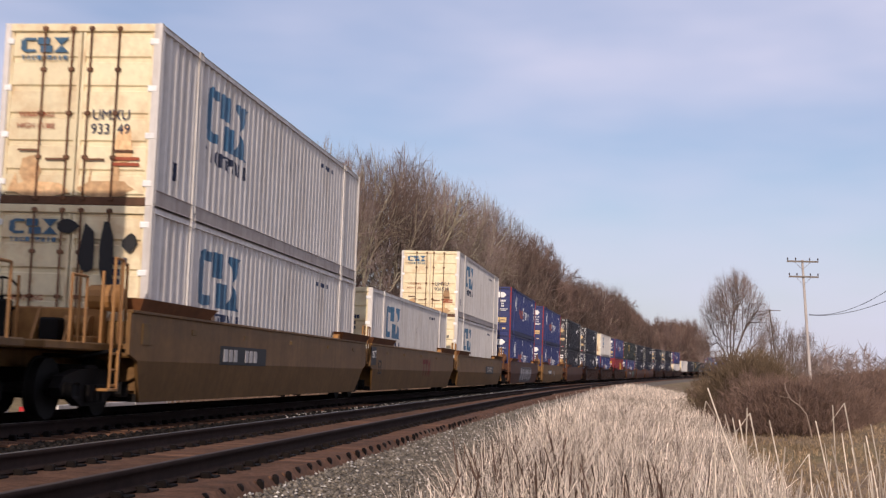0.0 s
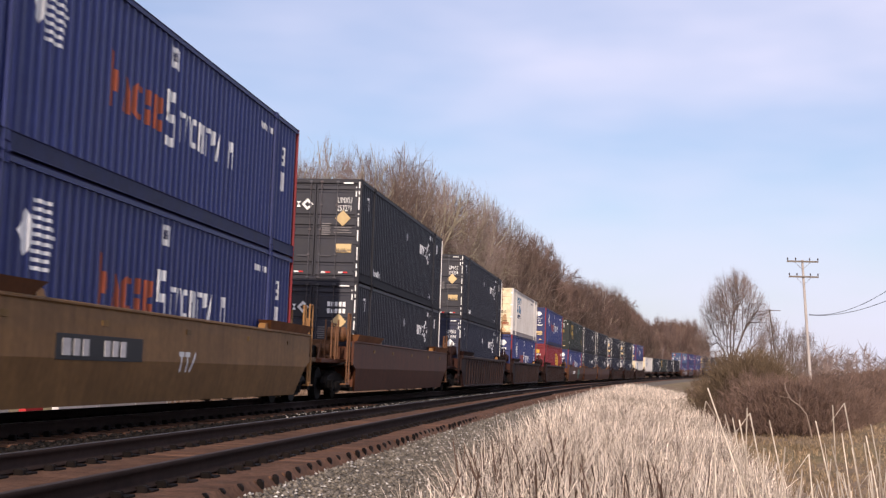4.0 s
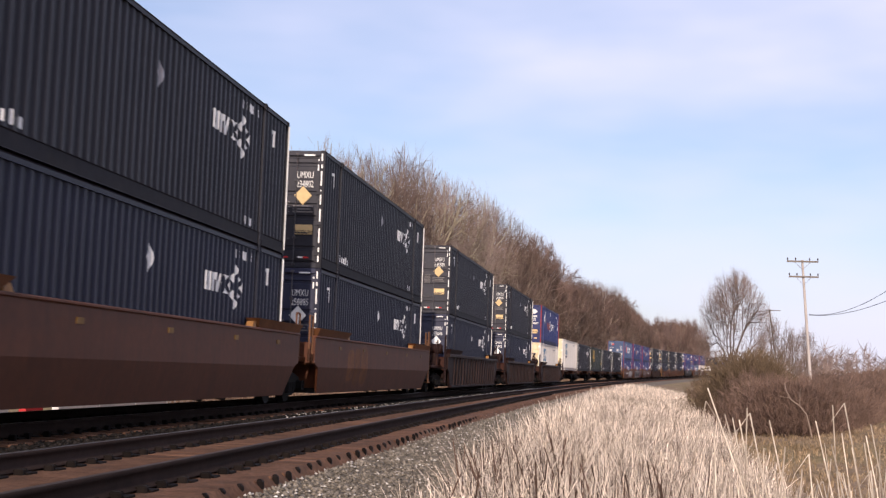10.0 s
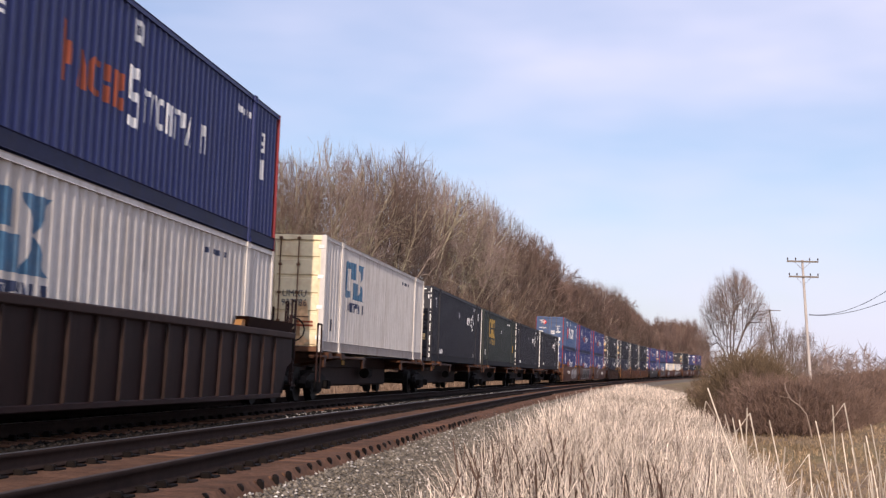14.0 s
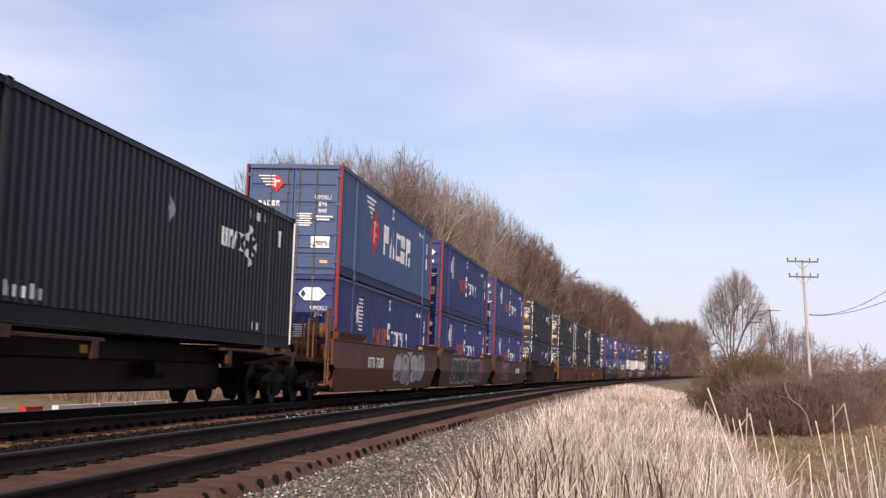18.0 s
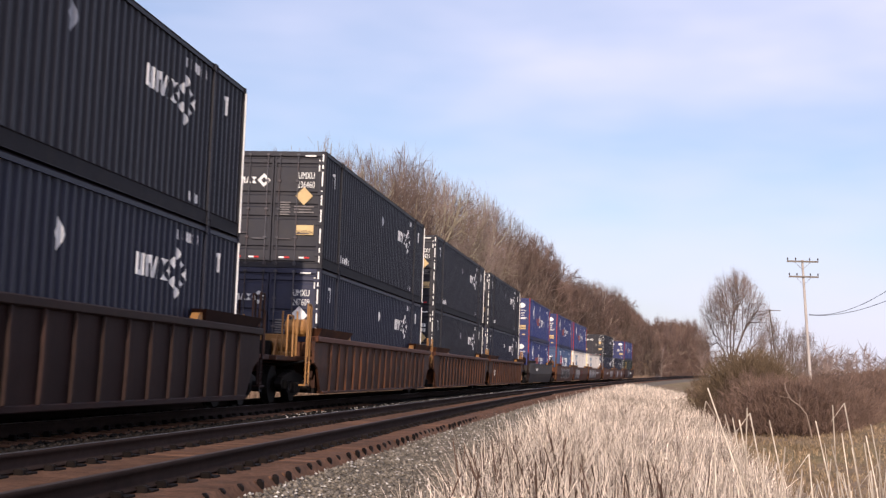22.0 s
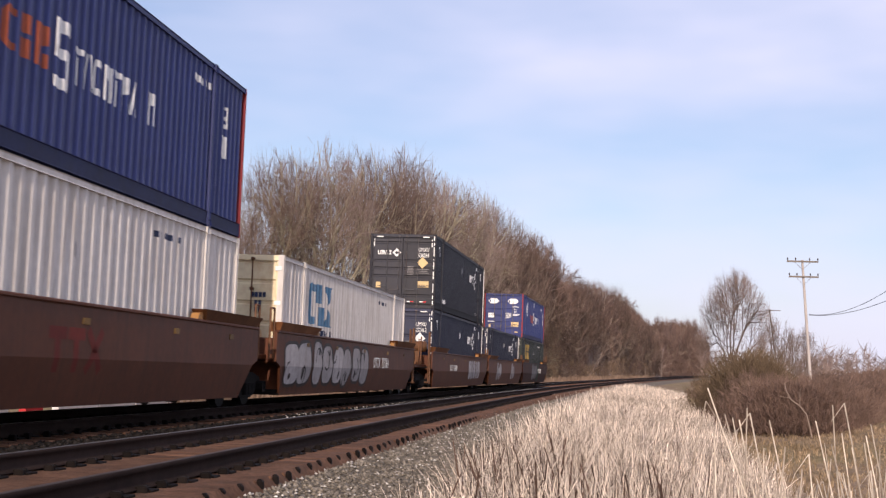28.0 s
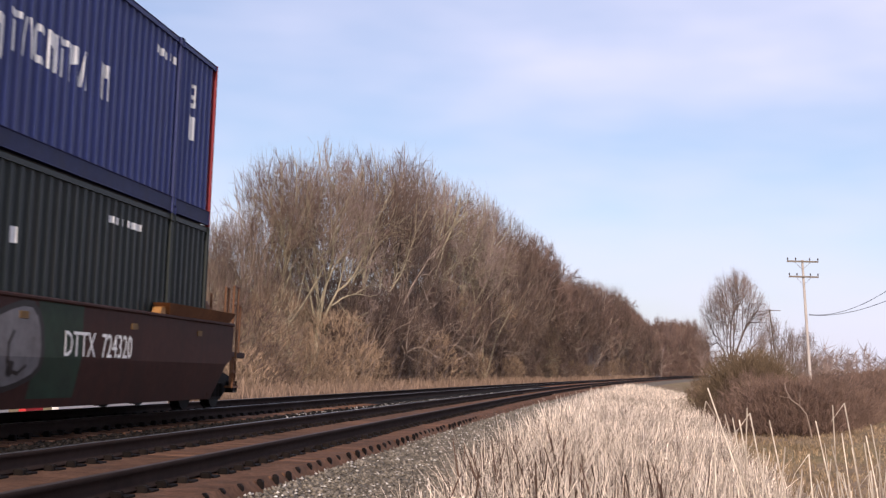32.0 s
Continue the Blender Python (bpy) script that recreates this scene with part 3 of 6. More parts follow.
def glyph(form, a, b, z0, z1, thick):
    """One plain solid block in place of a letter: a cup, notched block, wedge, pair of tips, flag, open ring, step or bar."""
    w, h = b - a, z1 - z0
    t, m = w * thick, (a + b) / 2
    if form == "cup":
        return [rect(a, a + t, z0 + h * 0.22, z1), rect(b - t, b, z0 + h * 0.22, z1), rect(a, b, z0, z0 + h * 0.22)]
    if form == "comb":
        return [rect(a, b, z0 + h * 0.62, z1), rect(a, a + t, z0, z0 + h * 0.62), rect(m - t * 0.4, m + t * 0.4, z0, z0 + h * 0.62), rect(b - t, b, z0, z0 + h * 0.62)]
    if form == "wedge":
        return [[(a, z0), (a + t * 1.2, z0), (m - w * 0.03, z1), (m - w * 0.14, z1)], [(b - t * 1.2, z0), (b, z0), (m + w * 0.14, z1), (m + w * 0.04, z1)]]
    if form == "tips":
        return [[(a, z0), (b, z0), (m, z0 + h * 0.5)], [(a, z1), (m, z0 + h * 0.5), (b, z1)]]
    if form == "flag":
        return [rect(a, a + t, z0, z1), [(a + t, z0 + h * 0.42), (b - w * 0.15, z0 + h * 0.42), (b, z0 + h * 0.56), (b, z0 + h * 0.86), (b - w * 0.15, z1), (a + t, z1)]]
    if form == "leg":
        return [rect(a, a + t, z0, z1), [(a + t, z0 + h * 0.46), (b, z0 + h * 0.56), (b, z1), (a + t, z1)], rect(b - t, b, z0, z0 + h * 0.34)]
    if form == "ring":
        return [rect(a, a + t, z0 + h * 0.2, z1 - h * 0.2), [(a, z1 - h * 0.2), (b, z1 - h * 0.2), (b, z1 - h * 0.04), (a + t, z1)], [(a + t, z0), (b, z0 + h * 0.04), (b, z0 + h * 0.2), (a, z0 + h * 0.2)]]
    if form == "step":
        return [rect(a, b - w * 0.2, z0 + h * 0.54, z1), rect(a + w * 0.2, b, z0, z0 + h * 0.46)]
    if form == "rake":
        return [rect(a, b, z0, z0 + h * 0.44), rect(a, b, z0 + h * 0.56, z1)]
    if form == "post":
        return [rect(m - t * 0.55, m + t * 0.55, z0, z1 - h * 0.24), rect(a, b, z1 - h * 0.17, z1)]
    return [rect(m - t * 0.6, m + t * 0.6, z0, z1)]


ROW = ("post", "wedge", "ring", "comb", "post", "leg", "wedge", "bar", "comb")


def blocks(x0, x1, z0, z1, n, gap=0.16, thick=0.30, each=False, forms=ROW):
    """A row of n plain marks in place of a trade name."""
    res, w = [], (x1 - x0) / n
    for i in range(n):
        marks = glyph(forms[i % len(forms)], x0 + i * w + gap * w / 2, x0 + (i + 1) * w - gap * w / 2, z0, z1, thick)
        res += [marks] if each else marks
    return res


def striped_lozenge(x, z, h):
    """Solid white tip with thin level stripes that trail away from it."""
    res = [lozenge(x - 0.25, z, 0.5, 0.62 * h)]
    for i in range(9):
        zz = z + (i - 4) * h / 9
        k = 0.5 * abs(i - 4) / 4
        res.append(rect(x - 0.22 + 0.3 * k, x + 0.62 - 0.25 * k, zz - h * 0.026, zz + h * 0.026))
    return res


END = Matrix(((0, 0, -1, 0), (-1, 0, 0, 0), (0, 1, 0, 0), (0, 0, 0, 1)))
SIDE = Matrix(((1, 0, 0, 0), (0, 0, -1, 0), (0, 1, 0, 0), (0, 0, 0, 1)))


def end_at(y, z, proud=0.012):
    return Matrix.Translation((-HX - proud, y, z)) @ END


def side_at(x, z, y=-HY - 0.001):
    return Matrix.Translation((x, y, z)) @ SIDE


def end_paint(polys, proud=0.012):
    """Paint or stickers on the door end; outlines in viewer's right (metres from the middle) and z."""
    g = Geo()
    for poly in polys:
        n = len(poly)
        v = [(-HX - proud, -p[0], p[1]) for p in poly] + [(-HX - proud + 0.006, -p[0], p[1]) for p in poly]
        g.add(v, [tuple(range(n))] + [(i, (i + 1) % n, n + (i + 1) % n, n + i) for i in range(n)])
    return g


KINDS = {
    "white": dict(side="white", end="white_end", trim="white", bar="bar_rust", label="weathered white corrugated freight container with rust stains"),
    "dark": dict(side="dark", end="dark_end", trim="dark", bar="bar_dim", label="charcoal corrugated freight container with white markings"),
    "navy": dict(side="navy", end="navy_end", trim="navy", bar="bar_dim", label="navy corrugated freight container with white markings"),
    "blue": dict(side="blue", end="blue", trim="red_trim", bar="bar_dark", label="blue corrugated freight container with red corner posts"),
    "pacer": dict(side="pacer", end="pacer", trim="red_trim", bar="bar_dark", label="pale blue corrugated freight container with red and white emblem"),
    "red": dict(side="red", end="red", trim="red", bar="bar_dark", label="faded red corrugated freight container with yellow emblem"),
    "green": dict(side="green", end="green", trim="green", bar="bar_dark", label="dark green corrugated freight container with gold markings"),
}
FIRST = {}


def shell(kind, m):
    """One container of a kind with all its parts, standing on z = 0, doors at -x."""
    k = KINDS[kind]
    PITCH[:] = (0.33, 0.055) if kind == "white" else (0.278, 0.038)
    box = base("freight_container", m, k["label"], "container", "stacked freight containers")
    part("body", Geo().box(-HX + 0.09, HX - 0.06, -HY + 0.08, HY - 0.08, 0.12, TALL - 0.06), k["side"], box)
    part("roof", Geo().box(-HX + 0.02, HX - 0.02, -HY + 0.03, HY - 0.03, TALL - 0.06, TALL - 0.02, 0.01), k["side"], box)
    for out in (-1, 1):
        part("side_panel", corrugated(-HX + 0.1, HX - 0.1, 0.2, TALL - 0.08, out * (HY - 0.012), out), k["side"], box, fix=False)
        part("bottom_rail", Geo().box(-HX + 0.05, HX - 0.05, out * (HY - 0.07), out * (HY - 0.004), 0.03, 0.27, 0.015), "white_grime" if kind == "white" else "sill_grime" if kind in ("dark", "navy", "green") else "sill_blue" if kind in ("blue", "pacer") else k["side"], box)
        part("top_rail", Geo().box(-HX + 0.05, HX - 0.05, out * (HY - 0.07), out * (HY - 0.004), TALL - 0.10, TALL - 0.01, 0.015), k["side"], box)
        slim = 0.045 if k["trim"] == "red_trim" else 0.10
        for x in (-HX, HX - slim):
            part("corner_post", Geo().box(x, x + slim, out * (HY - (0.06 if slim < 0.1 else 0.10)), out * (HY + 0.002), 0.0, TALL, 0.012), k["trim"], box)
        for x in (-6.1, 6.1):
            part("stacking_post", Geo().box(x - 0.075, x + 0.075, out * (HY - 0.07), out * (HY + 0.004), 0.0, TALL + 0.004, 0.012)
                 .box(x - 0.09, x + 0.09, out * (HY - 0.12), out * (HY + 0.008), TALL - 0.13, TALL + 0.008, 0.02).box(x - 0.09, x + 0.09, out * (HY - 0.12), out * (HY + 0.008), -0.01, 0.13, 0.02), k["side"], box)
    part("front_wall", Geo().box(HX - 0.07, HX - 0.01, -HY + 0.09, HY - 0.09, 0.05, TALL - 0.03, 0.01), k["side"], box)
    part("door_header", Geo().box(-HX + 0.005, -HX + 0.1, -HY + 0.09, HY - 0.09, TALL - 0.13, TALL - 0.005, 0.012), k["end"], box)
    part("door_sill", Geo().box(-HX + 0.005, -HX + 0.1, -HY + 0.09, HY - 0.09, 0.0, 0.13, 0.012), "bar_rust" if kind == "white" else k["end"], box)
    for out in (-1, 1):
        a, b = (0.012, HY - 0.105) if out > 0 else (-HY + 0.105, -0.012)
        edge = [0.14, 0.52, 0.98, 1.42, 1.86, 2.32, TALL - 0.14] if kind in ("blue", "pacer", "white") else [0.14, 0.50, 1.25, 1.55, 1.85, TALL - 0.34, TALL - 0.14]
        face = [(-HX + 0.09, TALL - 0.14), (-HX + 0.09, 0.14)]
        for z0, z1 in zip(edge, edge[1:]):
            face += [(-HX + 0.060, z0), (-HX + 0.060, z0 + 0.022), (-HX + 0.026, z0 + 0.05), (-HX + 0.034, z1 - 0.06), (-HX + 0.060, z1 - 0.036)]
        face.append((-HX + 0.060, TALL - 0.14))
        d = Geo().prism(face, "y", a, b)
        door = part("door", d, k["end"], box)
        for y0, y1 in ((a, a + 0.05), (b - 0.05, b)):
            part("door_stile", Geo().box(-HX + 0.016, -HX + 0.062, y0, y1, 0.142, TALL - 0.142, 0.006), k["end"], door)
        for f in (0.12, 0.51):
            yy = out * (0.012 + f * (HY - 0.115))
            bar = Geo().tube((-HX - 0.006, yy, 0.06), (-HX - 0.006, yy, TALL - 0.05), 0.017, 7)
            for z in (0.10, 0.75, 1.45, 2.15, TALL - 0.09):
                bar.box(-HX - 0.026, -HX + 0.03, yy - 0.045, yy + 0.045, z - 0.03, z + 0.03, 0.008)
            bar.box(-HX - 0.03, -HX - 0.012, yy + out * 0.02, yy + out * 0.33, 0.70 + 0.14 * (f > 0.5), 0.73 + 0.14 * (f > 0.5))
            part("locking_bar", bar, k["bar"], door)
        for z in (0.35, 1.1, 1.85, 2.6):
            part("hinge", Geo().box(-HX - 0.01, -HX + 0.04, out * (HY - 0.16), out * (HY - 0.04), z - 0.05, z + 0.05, 0.012), k["end"] if kind != "white" else "mark_white", door)
    if kind in ("dark", "navy"):
        part("edge_strip", Geo().box(HX - 0.045, HX - 0.010, -HY - 0.034, -HY + 0.004, 0.10, TALL - 0.10, 0.004), "mark_white", box)
    trade_marks(kind, box)
    return box


def trade_marks(kind, box):
    sp = lambda name, polys, mat, wavy=True: part(name, painted(polys, wavy), mat, box, fix=False)
    ep = lambda name, polys, mat, proud=0.012: part(name, end_paint(polys, proud), mat, box)
    if kind in ("dark", "navy"):
        ring = []
        for dx, dz in ((0, 0.32), (0, -0.32), (-0.40, 0), (0.40, 0), (0.2, 0.16), (-0.2, 0.16), (0.2, -0.16), (-0.2, -0.16)):
            ring.append(lozenge(4.66 + dx, 1.96 + dz, 0.25, 0.21))
        sp("emblem", ring, "mark_white")
        for marks in blocks(2.72, 4.2, 1.80, 2.14, 4, 0.14, 0.24, True, ("cup", "comb", "wedge", "tips")):
            sp("trade_letter", marks, "mark_white")
        sp("side_placard", [lozenge(-0.1, 2.1, 0.34, 0.46)], "steel" if kind == "dark" else "mark_white")
        sp("small_print", [rect(-5.85 + i * 0.13, -5.85 + i * 0.13 + 0.05, 0.34, 0.34 + 0.19 * (0.75 + 0.25 * (i % 3 == 0))) for i in range(9)], "mark_white")
        sp("small_print", [rect(4.6 + i * 0.2, 4.6 + i * 0.2 + 0.07, 2.52, 2.68) for i in range(6)], "mark_white")
        sp("small_print", [rect(5.0 + i * 0.16, 5.0 + i * 0.16 + 0.05, 0.33, 0.48) for i in range(5)], "mark_white")
        sp("length_mark", [rect(-7.15, -6.85, 2.43, 2.5), rect(-7.15, -7.08, 2.12, 2.43), rect(-6.95, -6.88, 2.12, 2.5), rect(6.75, 7.0, 2.43, 2.5), rect(6.9, 6.97, 2.15, 2.43)], "mark_white")
        ep("trade_mark", [p for p in blocks(-1.0, -0.42, 2.08, 2.24, 4, 0.14, 0.26, False, ("cup", "comb", "wedge", "tips"))], "mark_white")
        ring = [[(-0.24 + a[0], 2.16 + a[1]), (-0.24 + b[0], 2.16 + b[1]), (-0.24 + b[0] * 0.45, 2.16 + b[1] * 0.45), (-0.24 + a[0] * 0.45, 2.16 + a[1] * 0.45)]
                for a, b in (((0.17, 0), (0, 0.17)), ((0, 0.17), (-0.17, 0)), ((-0.17, 0), (0, -0.17)), ((0, -0.17), (0.17, 0)))]
        ep("emblem", ring, "mark_white")
        tape = [rect(-1.05, -0.78, 2.76, 2.80), rect(0.78, 1.05, 2.76, 2.80)]
        for x in (-1.16, 1.13):
            tape.append(rect(x, x + 0.035, 2.40, 2.68))
        tape += [rect(1.215, 1.25, z, z + 0.36) for z in (0.15, 0.62, 1.09, 1.56, 2.03, 2.46)]
        for strip in tape:
            ep("reflective_tape", [strip], "mark_white", 0.004)
        ep("reflective_tape", [rect(x, x + 0.13, 0.24, 0.28) for x in (-1.0, -0.55, 0.22, 0.72)], "mark_white", 0.0)
        ep("reflective_tape", [rect(x + 0.13, x + 0.26, 0.24, 0.28) for x in (-1.0, -0.55, 0.22, 0.72)], "mark_red", 0.0)
        ep("sticker", [rect(-1.02, -0.84, 0.78, 1.0)], "placard")
        ep("weight_plate", [rect(0.62, 1.06, 0.82, 1.06)], "placard")
        part("writing", writing("24,000 lbs", 0.075), "mark_black", box, m=end_at(-0.84, 0.89, 0.019))
        ep("small_print", [rect(0.2, 0.46 - 0.03 * (i % 2), 1.60 - i * 0.06, 1.635 - i * 0.06) for i in range(6)] + [rect(0.55, 1.05 - 0.06 * (i % 2), 1.5 - i * 0.07, 1.535 - i * 0.07) for i in range(3)], "spray_grey")
    elif kind in ("blue", "pacer"):
        if kind == "blue":
            sp("emblem", striped_lozenge(-5.1, 2.02, 0.95), "mark_white")
            for marks in blocks(-3.0, -0.75, 1.2, 1.74, 5, 0.2, 0.34, True, ("flag", "wedge", "ring", "rake", "leg")):
                sp("trade_letter", marks + ([rect(-3.0, -2.84, 1.74, 2.0)] if marks[0][0][0] < -2.8 else []), "mark_orange")
            for marks in blocks(0.0, 3.15, 1.22, 1.72, 9, 0.16, 0.2, True):
                sp("trade_letter", marks, "mark_white")
            sp("trade_letter", [rect(-0.55, -0.1, 1.78, 1.95), rect(-0.58, -0.4, 1.5, 1.95), rect(-0.58, -0.1, 1.44, 1.58), rect(-0.25, -0.08, 1.1, 1.58), rect(-0.58, -0.1, 1.05, 1.2)], "mark_white")
            ep("emblem", [hexagon(-0.68, 2.39, 0.74, 0.34), hexagon(0.62, 2.39, 0.74, 0.34)], "mark_white")
            ep("emblem", [lozenge(-0.92, 2.39, 0.14, 0.2), lozenge(0.38, 2.39, 0.14, 0.2)], "blue", 0.016)
        else:
            sp("emblem", [[(-3.3, 0.95), (-2.45, 1.62), (-3.1, 2.3), (-3.95, 1.62)]], "mark_red")
            sp("emblem", [rect(-4.7 + 0.2 * i, -3.3 - 0.12 * i, 2.5 - 0.13 * i, 2.57 - 0.13 * i) for i in range(5)] + [rect(-3.5, -3.3, 1.3, 1.95), rect(-3.3, -2.9, 1.8, 1.95), rect(-3.3, -2.9, 1.5, 1.62), rect(-2.98, -2.82, 1.3, 1.95)], "mark_white")
            for marks in blocks(-1.85, 3.3, 1.12, 2.04, 5, 0.2, 0.27, True, ("flag", "wedge", "ring", "rake", "leg")):
                sp("trade_letter", marks, "mark_white")
            ep("emblem", [lozenge(-0.46, 2.38, 0.42, 0.46)], "mark_red")
            ep("emblem", [rect(-0.95 + 0.06 * i, -0.5, 2.56 - 0.08 * i, 2.59 - 0.08 * i) for i in range(4)] + [rect(-0.52, -0.48, 2.28, 2.48), rect(-0.48, -0.38, 2.41, 2.46)], "mark_white", 0.016)
            ep("trade_mark", blocks(-0.95, -0.35, 1.78, 1.92, 5, 0.3, 0.3, False, ("flag", "wedge", "ring", "rake", "leg")), "mark_white")
        sp("side_placard", [rect(-0.5, -0.05, 2.35, 2.68)], "mark_white")
        sp("side_placard", [rect(-0.36, -0.2, 2.45, 2.6)], kind)
        sp("length_mark", [rect(6.75, 7.0, 1.9, 1.98), rect(6.93, 7.0, 1.9, 2.3), rect(6.75, 7.0, 2.05, 2.12), rect(6.75, 7.0, 2.24, 2.3), rect(6.7, 7.0, 1.35, 1.75)], "mark_white")
        sp("small_print", [rect(5.0 + 0.2 * i, 5.12 + 0.2 * i, 2.4, 2.52) for i in range(5)], "mark_white")
        ep("height_plate", [rect(-1.02, -0.6, 1.28, 1.58)], "mark_white")
        part("writing", writing('110"', 0.16), "mark_black", box, m=end_at(0.81, 1.45, 0.019))
        ep("sticker", [rect(-0.98, -0.85, 0.62, 0.82), rect(0.78, 0.98, 0.3, 0.38)], "placard")
        ep("small_print", [rect(-1.05, -0.62, 1.0, 1.045)] + [rect(0.12, 0.52 - 0.04 * (i % 2), 1.57 - i * 0.06, 1.60 - i * 0.06) for i in range(6)] + [rect(0.6, 1.08 - 0.08 * i, 1.5 - 0.08 * i, 1.54 - 0.08 * i) for i in range(2)], "mark_white")
        ep("weight_plate", [rect(0.52, 1.02, 0.70, 1.0)], "mark_white" if kind == "pacer" else "placard")
        part("writing", writing("24,000 lbs", 0.09), "mark_black", box, m=end_at(-0.77, 0.80, 0.019))
        # thin black line along the lower edge of the door header
        ep("grime", [rect(-1.14, 1.14, TALL - 0.125, TALL - 0.115)], "mark_black")
    elif kind in ("white", "green"):
        ink = "mark_blue" if kind == "white" else "mark_gold"
        x0, x1, z0, z1 = -5.6, -2.95, 1.5, 2.5
        big = blocks(x0, x1, z0, z1, 3, 0.08, 0.34, False, ("ring", "step", "tips"))
        sp("trade_mark", big, ink)
        sp("trade_mark", blocks(x0, x1, 1.14, 1.4, 9, 0.25, 0.3), "mark_navy" if kind == "white" else "mark_gold")
        ep("trade_mark", blocks(-1.02, -0.2, 2.42, 2.66, 3, 0.08, 0.36, False, ("ring", "step", "tips")), ink)
        ep("trade_mark", blocks(-1.0, -0.22, 2.30, 2.37, 9, 0.25, 0.3), ink)
        sp("length_mark", [rect(-7.2, -6.95, 0.55, 0.61), rect(-7.02, -6.95, 0.55, 0.85), rect(-7.2, -6.95, 0.68, 0.73), rect(-7.2, -6.95, 0.8, 0.85)], "mark_navy" if kind == "white" else "mark_white")
        sp("small_print", [rect(0.4, 0.55, 1.85, 2.05)] + [rect(3.5 + 0.22 * i, 3.63 + 0.22 * i, 2.45, 2.55) for i in range(6)], "mark_navy" if kind == "white" else "mark_white")
        if kind == "white":
            ep("rust_patch", [blob(-0.55, 0.24, 0.5, 0.13, 41, 14)], "rust_pale", -0.017)
            ep("rust_patch", [blob(0.5, 0.26, 0.5, 0.16, 42, 14)], "rust_pale", -0.017)
            ep("rust_patch", [blob(0.78, 0.95, 0.16, 0.34, 43, 12)], "rust_pale", -0.017)
            part("writing", writing("WARNING", 0.085), "mark_orange", box, m=end_at(0.68, 1.42, 0.004))
            part("writing", writing("HIGH CUBE", 0.085), "mark_orange", box, m=end_at(0.68, 1.24, 0.004))
            ep("rust_streak", [[(0.62, 0.2), (0.74, 0.16), (0.72, 0.6), (0.68, 1.0), (0.64, 0.7)], [(0.2, 0.18), (0.28, 0.15), (0.26, 0.6), (0.23, 0.42)], [(-0.92, 0.5), (-0.8, 0.28), (-0.62, 0.32), (-0.56, 0.55), (-0.7, 0.78), (-0.88, 0.72)], [(-1.1, 0.2), (-0.9, 0.18), (-0.98, 0.5)]], "rust_pale", -0.018)
            ep("small_print", [rect(0.62, 1.05, 0.62 + 0.09 * i, 0.67 + 0.09 * i) for i in range(2)], "mark_orange")
        else:
            ep("reflective_tape", [rect(-1.05, -0.8, 2.76, 2.80), rect(0.78, 1.05, 2.76, 2.80), rect(-1.16, -1.125, 2.4, 2.7), rect(1.13, 1.165, 2.4, 2.7)], "mark_white", 0.004)
            ep("sticker", [rect(-0.9, -0.75, 0.88, 1.06), rect(0.75, 0.95, 0.3, 0.38)], "placard")
            ep("small_print", [rect(0.15, 0.48, 1.85 - 0.1 * i, 1.9 - 0.1 * i) for i in range(5)] + [rect(0.6, 0.85, 1.85 - 0.1 * i, 1.9 - 0.1 * i) for i in range(3)], "mark_gold")
            sp("side_placard", [rect(6.9, 7.1, 0.9, 1.3)], "mark_yellow")
    else:
        sp("emblem", [rect(1.5, 2.9, 1.05 + 0.26 * i, 1.24 + 0.26 * i) for i in range(5)] + [[(3.05, 1.05), (4.4, 1.3), (4.4, 1.9), (3.05, 2.3)]], "mark_yellow")
        ep("emblem", [[(-1.05, 2.38), (-0.6, 2.42), (-0.55, 2.68), (-0.95, 2.6)], [(-0.55, 2.3), (-0.35, 2.25), (-0.32, 2.7), (-0.5, 2.68)], rect(-0.75, -0.35, 2.14, 2.24)], "mark_yellow")
        ep("side_placard", [rect(0.5, 0.85, 2.16, 2.42)], "mark_yellow")
        ep("small_print", [rect(0.1, 0.35, 1.7 - 0.1 * i, 1.75 - 0.1 * i) for i in range(2)] + [rect(0.45, 0.75, 1.7 - 0.1 * i, 1.75 - 0.1 * i) for i in range(2)], "mark_white")
        sp("small_print", [rect(6.4 + 0.22 * i, 6.54 + 0.22 * i, 2.1, 2.35) for i in range(5)], "mark_white")


